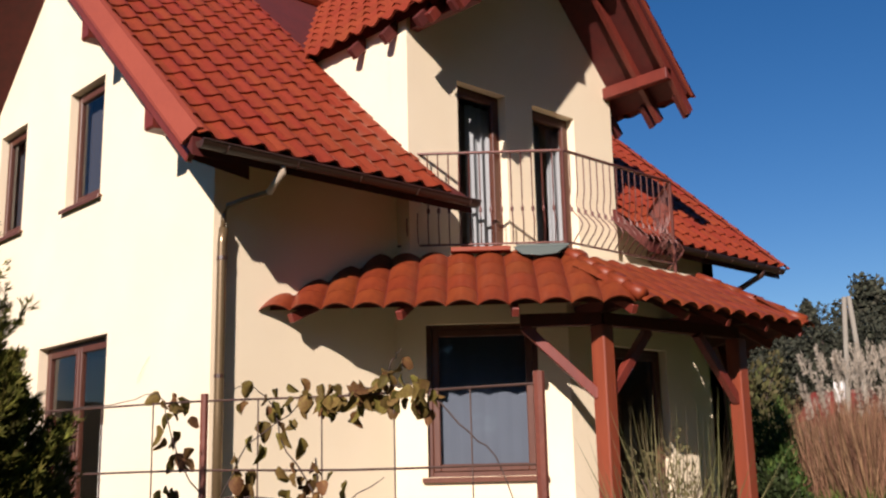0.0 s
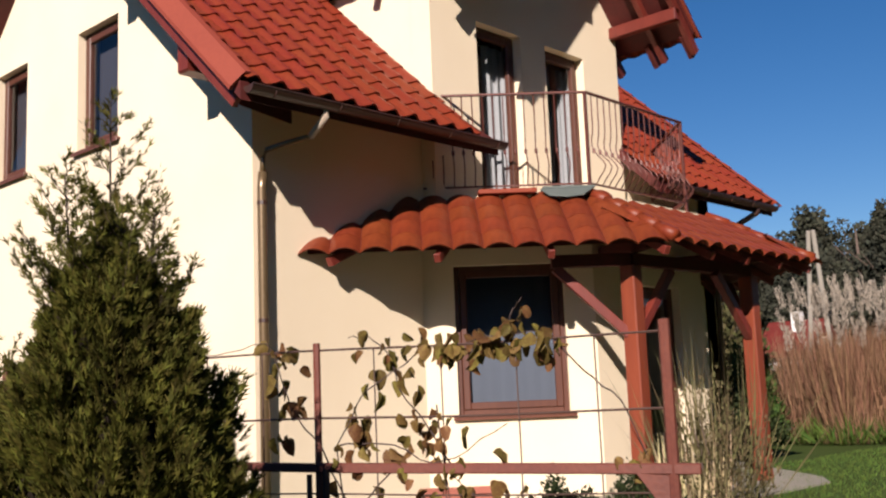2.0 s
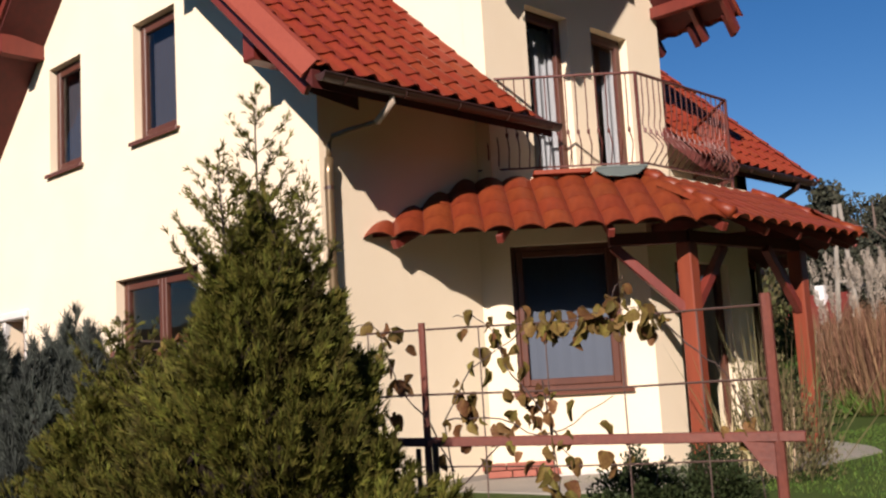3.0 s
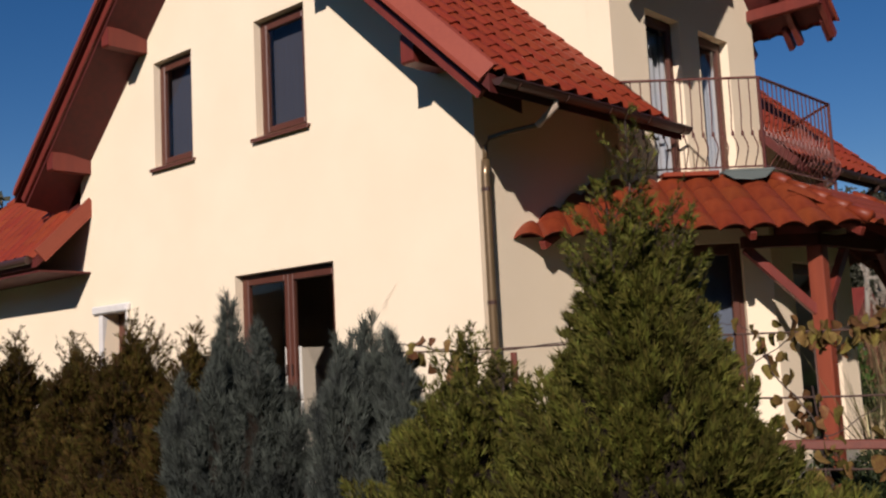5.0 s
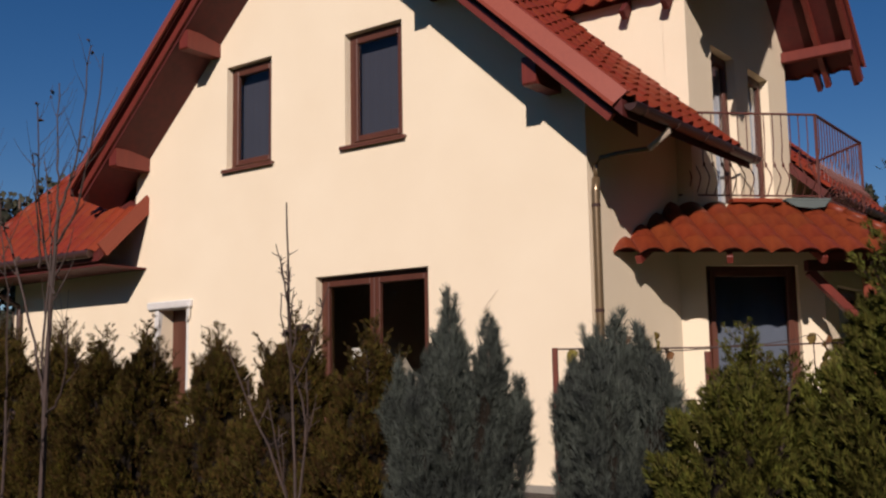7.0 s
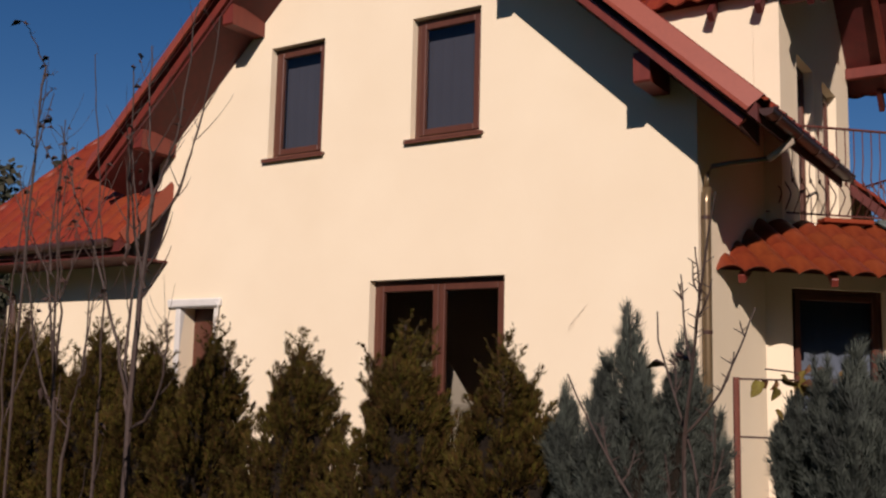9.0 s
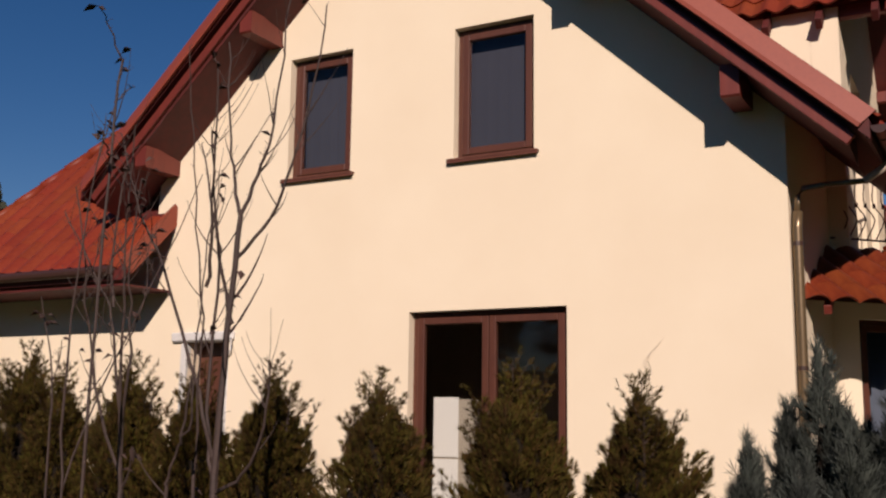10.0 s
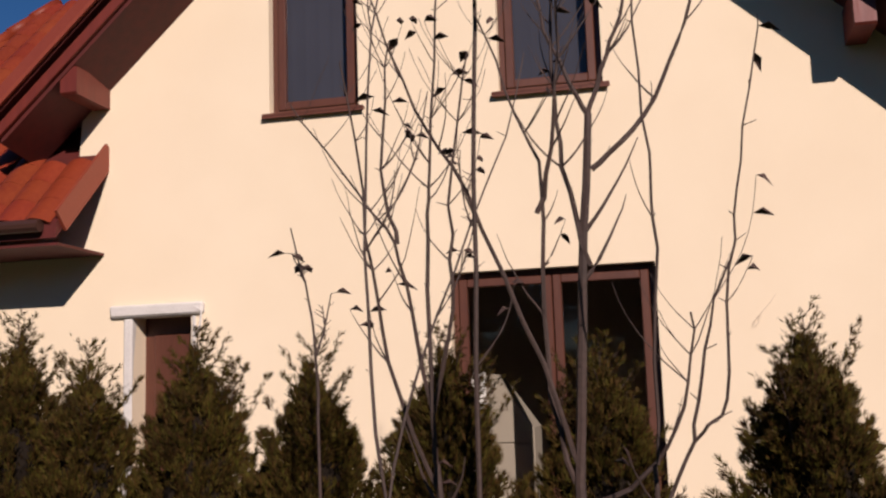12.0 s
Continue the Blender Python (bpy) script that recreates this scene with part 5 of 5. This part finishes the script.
tdir = (TB - TC).normalized()
tn = Vector((-tdir.y, tdir.x, 0))


def on_trellis(s, z, off=0.0):
    p = TC.lerp(TB, s) + tn * off
    return Vector((p.x, p.y, z))


stems = [[(0.40, -0.3), (0.405, 0.3), (0.39, 0.7), (0.45, 1.0), (0.56, 1.2), (0.68, 1.26), (0.8, 1.27)],
         [(0.405, 0.4), (0.36, 0.7), (0.3, 0.9), (0.27, 1.2), (0.25, 1.3)],
         [(0.62, 0.55), (0.57, 0.8), (0.52, 1.0), (0.5, 1.2), (0.46, 1.31), (0.42, 1.3)],
         [(0.8, 1.27), (0.86, 1.05), (0.92, 0.9), (0.96, 0.6), (0.97, 0.2)],
         [(0.405, 0.3), (0.5, 0.55), (0.62, 0.62), (0.72, 0.8)],
         [(0.72, 1.26), (0.74, 1.4), (0.755, 1.46)],
         [(-0.3, 1.3), (-0.2, 1.27), (-0.1, 1.2), (0.0, 1.22), (0.14, 1.25), (0.25, 1.3)],
         [(-0.14, 1.22), (-0.13, 1.1), (-0.11, 0.95), (-0.12, 0.7)],
         [(0.39, 0.7), (0.48, 0.72), (0.58, 0.6), (0.66, 0.42)],
         [(0.59, 0.9), (0.6, 0.6), (0.61, 0.35), (0.6, 0.1)]]
for st in stems:
    bm = bmesh.new()
    pts = []
    for (s0, z0), (s1, z1) in zip(st, st[1:]):
        for q in range(4):
            t = q / 4
            pts.append(on_trellis(s0 + (s1 - s0) * t, z0 + (z1 - z0) * t + rng.uniform(-0.012, 0.012), rng.uniform(-0.012, 0.012)))
    pts.append(on_trellis(*st[-1]))
    add_tube(bm, pts, [0.0055 - 0.003 * k / len(pts) for k in range(len(pts))], 5)
    part("stem", bm, TWIG, vine)


def vine_leaf_mesh(seed):
    r = random.Random(seed)
    bm = bmesh.new()
    c = bm.verts.new((0, 0.012, -0.42))
    base = bm.verts.new((0, 0, 0))
    rim = []
    n = 13
    fold, curl = r.uniform(0.3, 0.9), r.uniform(0.2, 0.8)
    for k in range(n):
        a = -2.65 + 5.3 * k / (n - 1)
        rad = 0.5 * (0.78 + 0.22 * abs(math.cos(a * 1.55))) * r.uniform(0.9, 1.08)
        x, z = math.sin(a) * rad * (1 - fold * 0.5), -0.45 - math.cos(a) * rad * 1.05
        rim.append(bm.verts.new((x, fold * abs(x) * 1.3 - curl * max(0, -z - 0.5) ** 1.5 + r.uniform(-0.05, 0.05), z)))
    for a, b in zip(rim, rim[1:]):
        bm.faces.new((c, a, b))
    bm.faces.new((c, base, rim[0]))
    bm.faces.new((c, rim[-1], base))
    me = bpy.data.meshes.new("leaf")
    bm.to_mesh(me)
    bm.free()
    me.materials.append(VINE)
    me.polygons.foreach_set("use_smooth", [True] * len(me.polygons))
    return me


leaf_meshes = [vine_leaf_mesh(s) for s in range(6)]
spots = []
for _ in range(66):
    spots.append((rng.triangular(0.4, 0.86, 0.6), rng.gauss(1.23, 0.055)))
for _ in range(30):
    spots.append((rng.uniform(-0.31, -0.08), rng.gauss(1.22, 0.06)))
for _ in range(12):
    spots.append((rng.gauss(-0.12, 0.02), rng.uniform(0.8, 1.2)))
for _ in range(22):
    spots.append((rng.gauss(0.27, 0.025), rng.uniform(0.75, 1.33)))
for _ in range(34):
    spots.append((rng.uniform(0.42, 0.62), rng.uniform(0.62, 1.15)))
for _ in range(22):
    spots.append((rng.uniform(0.38, 0.75), rng.uniform(0.45, 0.8)))
for _ in range(5):
    spots.append((rng.gauss(0.745, 0.012), rng.uniform(1.3, 1.44)))
for _ in range(7):
    spots.append((rng.gauss(0.95, 0.03), rng.uniform(0.5, 0.8)))
for _ in range(34):
    spots.append((rng.gauss(0.6, 0.03), rng.uniform(0.2, 0.85)))
for _ in range(16):
    spots.append((rng.uniform(0.6, 0.82), rng.gauss(1.24, 0.04)))
for s, z in spots:
    ob = new("leaf", rng.choice(leaf_meshes))
    ob.parent = vine
    size = rng.uniform(0.06, 0.13)
    ob.matrix_basis = Matrix.Translation(on_trellis(s, z, rng.gauss(0, 0.035))) @ pose(0, 0, 0, rng.gauss(0, 24), rng.gauss(0, 24), rng.uniform(0, 360)) @ Matrix.Scale(size, 4)


# ---- planting by the terrace ----
def bush(name, x, y, z, rx, ry, rz, n, size, mat, label, seed, group="", upright=0.5, slim=0.32):
    rng = np.random.default_rng(seed)
    ob = thing(name, label, "bush", group, at=(x, y, z))
    d = unit(rng.normal(0, 1, (n, 3)))
    d[:, 2] = np.abs(d[:, 2])
    lump = 1 + 0.25 * np.sin(d[:, 0] * 7 + seed) * np.cos(d[:, 1] * 6 + seed) + 0.12 * np.sin(d[:, 2] * 15 + d[:, 0] * 11)
    r = rng.uniform(0.1, 1, n) ** 0.4 * lump
    p = d * r[:, None] * np.array([rx, ry, rz])
    dirs = unit(d + np.array([0, 0, upright]) + rng.normal(0, 0.5, (n, 3)))
    s = unit(np.cross(dirs, rng.normal(0, 1, (n, 3))))
    ln = rng.uniform(0.6, 1.3, n) * size
    v, f = leaf_arrays(p, dirs, s, ln, ln * slim)
    triangles("foliage", v.tolist(), f.tolist(), mat, ob)
    bm = bmesh.new()
    for k in range(6):
        a = rng.uniform(0, 6.28)
        add_tube(bm, [(0, 0, -0.05), (math.cos(a) * rx * 0.3, math.sin(a) * ry * 0.3, rz * 0.4), (math.cos(a) * rx * 0.6, math.sin(a) * ry * 0.6, rz * 0.75)], [0.02 * max(0.5, rz), 0.012, 0.004], 5)
    part("stem", bm, BARK, ob)
    return ob


def tuft(name, x, y, z, radius, height, n, mat, label, seed, width=0.006, lean=0.22, kind="stuff", top_only=False):
    rng = np.random.default_rng(seed)
    a = rng.uniform(0, 6.28, n)
    r = radius * np.sqrt(rng.uniform(0, 1, n))
    p = np.stack([x + r * np.cos(a), y + r * np.sin(a), np.full(n, z)], 1)
    h = rng.beta(3.0, 1.6, n) * height
    b = a + rng.normal(0, 0.9, n)
    tilt = lean * np.abs(rng.normal(0, 1.0, n)) * (0.4 + r / radius)
    d = unit(np.stack([np.cos(b) * tilt, np.sin(b) * tilt, np.ones(n)], 1))
    s = unit(np.cross(d, rng.normal(0, 1, (n, 3))))
    v, f = leaf_arrays(p, d, s, h, np.full(n, width))
    return tagged(triangles(name, v.tolist(), f.tolist(), mat), label, "grass", kind=kind)


bush("box_bush", 3.1, 0.4, -0.2, 0.36, 0.34, 0.5, 7500, 0.032, BOX, "dark green rounded box bush by the bay", 61, "box bushes")
bush("box_bush", 3.2, 1.3, -0.2, 0.34, 0.34, 0.5, 7500, 0.032, BOX, "dark green rounded box bush by the terrace", 62, "box bushes")
bush("shrub", 2.95, 2.95, -0.15, 0.5, 0.6, 1.15, 3600, 0.045, SHRUB, "thin olive shrub with upright twigs by the post", 63, upright=1.6, slim=0.2)
tuft("dry_stalks", 2.75, 2.85, -0.14, 0.34, 0.8, 150, STRAW, "pale straw stalks standing by the post", 64, 0.011, 0.12)
tuft("shrub_twigs", 2.95, 2.95, -0.14, 0.45, 1.7, 190, SHRUB, "thin twigs rising from the shrub", 65, 0.007, 0.3)
for k, (x, y) in enumerate(((-0.75, 13.5), (0.1, 13.2), (0.95, 13.5), (1.9, 13.2), (0.0, 14.4))):
    tuft("pampas_grass", x, y, -0.15, 0.58, 2.35, 3600, REED, "tall dry russet pampas grass at the lawn edge", 70 + k, 0.0065, 0.15)
    tuft("pampas_base", x, y - 0.2, -0.15, 0.65, 0.7, 400, BLADES, "green basal blades of the pampas grass", 80 + k, 0.012, 0.6)
    r = np.random.default_rng(90 + k)
    n = 34
    P, D = [], []
    for q in range(n):
        a, rr = r.uniform(0, 6.28), 0.75 * math.sqrt(r.uniform(0, 1))
        b = np.array([x + rr * math.cos(a), y + rr * math.sin(a), r.uniform(1.5, 2.6)])
        dd = np.array([math.cos(a) * 0.25, math.sin(a) * 0.25, 1.0])
        t = r.uniform(0, 0.4, 60)
        P.append(b[None] + dd[None] * t[:, None] + r.normal(0, 0.012, (60, 3)))
        D.append(unit(dd[None] + r.normal(0, 0.35, (60, 3))))
    P, D = np.concatenate(P), np.concatenate(D)
    S = unit(np.cross(D, r.normal(0, 1, P.shape)))
    v, f = leaf_arrays(P, D, S, np.full(len(P), 0.1), np.full(len(P), 0.008))
    tagged(triangles("pampas_plumes", v.tolist(), f.tolist(), PLUME), "pale feathery plumes above the pampas grass", "grass", kind="stuff")
bush("garden_bush", -1.62, 13.0, -0.15, 0.58, 0.7, 1.95, 5000, 0.11, NEARBUSH, "fresh green upright bush behind the lawn", 66, upright=1.2, slim=0.2)
bush("garden_bush", -5.2, 17.5, -0.2, 1.7, 1.6, 4.0, 9000, 0.16, OLIVE, "large olive bush behind the porch", 67, upright=0.6)
bush("garden_bush", -1.6, 12.4, -0.15, 0.7, 0.5, 0.9, 3000, 0.1, BOX, "dark low bush beside the lawn", 68)


# ---- distance ----
def far_tree(x, y, z, h, w, seed, conif, n=2600):
    rng = np.random.default_rng(seed)
    tree = thing("far_tree", "dark fir of the far wood and the unseen added rows" if conif else "dull green tree of the far wood and the unseen added rows", "tree", "far wood", at=(x, y, z))
    bm = bmesh.new()
    add_tube(bm, [(0, 0, -1), (0.1, 0, h * 0.5), (0, 0, h * 0.92)], [0.028 * h, 0.018 * h, 0.004 * h], 6)
    for k in range(6):
        a = rng.uniform(0, 6.28)
        hb = rng.uniform(0.3, 0.7) * h
        add_tube(bm, [(0, 0, hb), (math.cos(a) * w * 0.6, math.sin(a) * w * 0.6, hb + 0.15 * h)], [0.008 * h, 0.002 * h], 4)
    part("trunk", bm, BARK, tree)
    if conif:
        t = rng.beta(1, 1.4, n)
        a = rng.uniform(0, 6.28, n)
        tier = 0.72 + 0.28 * np.abs(np.sin(t * 22))
        r = w * (1 - t) ** 0.9 * tier * np.sqrt(rng.uniform(0.15, 1, n))
        p = np.stack([r * np.cos(a), r * np.sin(a), (0.12 + 0.88 * t) * h], 1)
    else:
        nc = 22
        c = unit(rng.normal(0, 1, (nc, 3))) * rng.uniform(0.25, 0.9, (nc, 1)) * np.array([w, w, h * 0.36]) + np.array([0, 0, h * 0.6])
        k = rng.integers(0, nc, n)
        p = c[k] + np.clip(rng.normal(0, 1, (n, 3)), -1.5, 1.5) * np.array([w, w, h * 0.3]) * 0.18
    d = unit(rng.normal(0, 1, (n, 3)) + np.array([0, 0, 0.3]))
    s = unit(np.cross(d, rng.normal(0, 1, (n, 3))))
    ln = rng.uniform(0.5, 1.2, n) * h * 0.04 * (2600 / n) ** 0.4
    v, f = leaf_arrays(p, d, s, ln, ln * 0.4)
    triangles("crown", v.tolist(), f.tolist(), FARWOOD, tree)


r = random.Random(5)
for k in range(34):
    d = r.uniform(56, 80)
    t = -0.60 + 0.46 * k / 33 + r.uniform(-0.01, 0.01)
    far_tree(8 + d * math.sin(t), -5 + d * math.cos(t), 0.3, d * r.uniform(0.135, 0.165) * (0.75 + 0.5 * min(1, k / 18)), r.uniform(2.8, 4.2), 200 + k, k % 4 == 1, 9000 if 4 < k < 26 else 2600)
for k in range(14):
    d = r.uniform(60, 75)
    t = -1.32 + 0.5 * k / 13 + r.uniform(-0.02, 0.02)
    far_tree(5 + d * math.sin(t), -9 + d * math.cos(t), 0.5, d * r.uniform(0.17, 0.21), r.uniform(2.4, 3.4), 300 + k, k % 3 == 0)
# unseen tall row added on the east to block sky light on the facade
for k in range(22):
    far_tree(17 + 5 * (k % 2) + r.uniform(-1, 1), -3 + 1.5 * k + r.uniform(-0.5, 0.5), -0.2, r.uniform(17, 21), r.uniform(3.6, 4.6), 400 + k, k % 3 == 1)
# unseen row added behind the camera to block low sky on the gable
for k in range(24):
    far_tree(-38 + 3.0 * k + r.uniform(-0.6, 0.6), -31 + 3 * (k % 2) + r.uniform(-1, 1), -0.5, r.uniform(9.5, 12), r.uniform(2.6, 3.4), 440 + k, k % 4 == 2)
# unseen row added south-east to cut fill light on shaded walls
for k in range(11):
    far_tree(35 - 1.0 * k + r.uniform(-0.6, 0.6), -29 + 2.5 * k, -0.4, r.uniform(9.5, 11.5), r.uniform(2.8, 3.4), 480 + k, k % 4 == 2)
# hill behind the garden; the unseen rest of the ring cuts low sky light
bm = bmesh.new()
pts = []
for k in range(41):
    t = -math.pi + 2 * math.pi * k / 40
    pts.append((140 * math.sin(t) + 5, 140 * math.cos(t) - 6, 10 + 3 * math.sin(t * 5) + 2 * math.sin(t * 13)))
low = [bm.verts.new((x * 0.62, y * 0.62, -0.6)) for x, y, z in pts]
mid = [bm.verts.new((x * 0.8, y * 0.8, z * 0.55)) for x, y, z in pts]
high = [bm.verts.new(p) for p in pts]
for a, b in ((low, mid), (mid, high)):
    for k in range(40):
        bm.faces.new((a[k], a[k + 1], b[k + 1], b[k]))
tagged(to_object("backdrop", bm, FARWOOD, smooth=True), "dark wooded hill behind the garden, continued unseen all round", "hill", kind="structure")

far_house = thing("far_house", "small white house with red roof beyond the garden", "house", at=(-7.05, 27.05, -1.3))
bm = bmesh.new()
add_box(bm, (-0.85, -1.2, 0), (0.85, 1.2, 3.3))
part("wall", bm, FARWALL, far_house)
bm = bmesh.new()
add_prism(bm, [(-1.0, -1.5, 3.15), (-1.0, 1.5, 3.15), (-1.0, 0, 4.35)], (2.0, 0, 0))
part("roof", bm, WOOD, far_house)
bm = bmesh.new()
add_box(bm, (0.0, -0.5, 3.9), (0.3, -0.2, 4.6))
part("chimney", bm, FARWALL, far_house)
for x in (-0.42, 0.42):
    bm = bmesh.new()
    add_box(bm, (x - 0.25, -1.25, 1.6), (x + 0.25, -1.201, 2.5))
    part("window", bm, GLASS, far_house)
pole = thing("power_pole", "grey concrete power pole with two splayed legs", "pole", at=(-3.65, 20.79, -0.30))
for sx in (-0.42, 0.42):
    bm = bmesh.new()
    add_tube(bm, [(sx, 0, -0.2), (sx * 0.15, 0, 5.29)], [0.075, 0.06], 8)
    part("leg", bm, CONCRETE, pole)
bm = bmesh.new()
add_beam(bm, (-0.25, 0, 3.23), (0.25, 0, 3.23), 0.08, 0.08)
part("crossbar", bm, CONCRETE, pole)
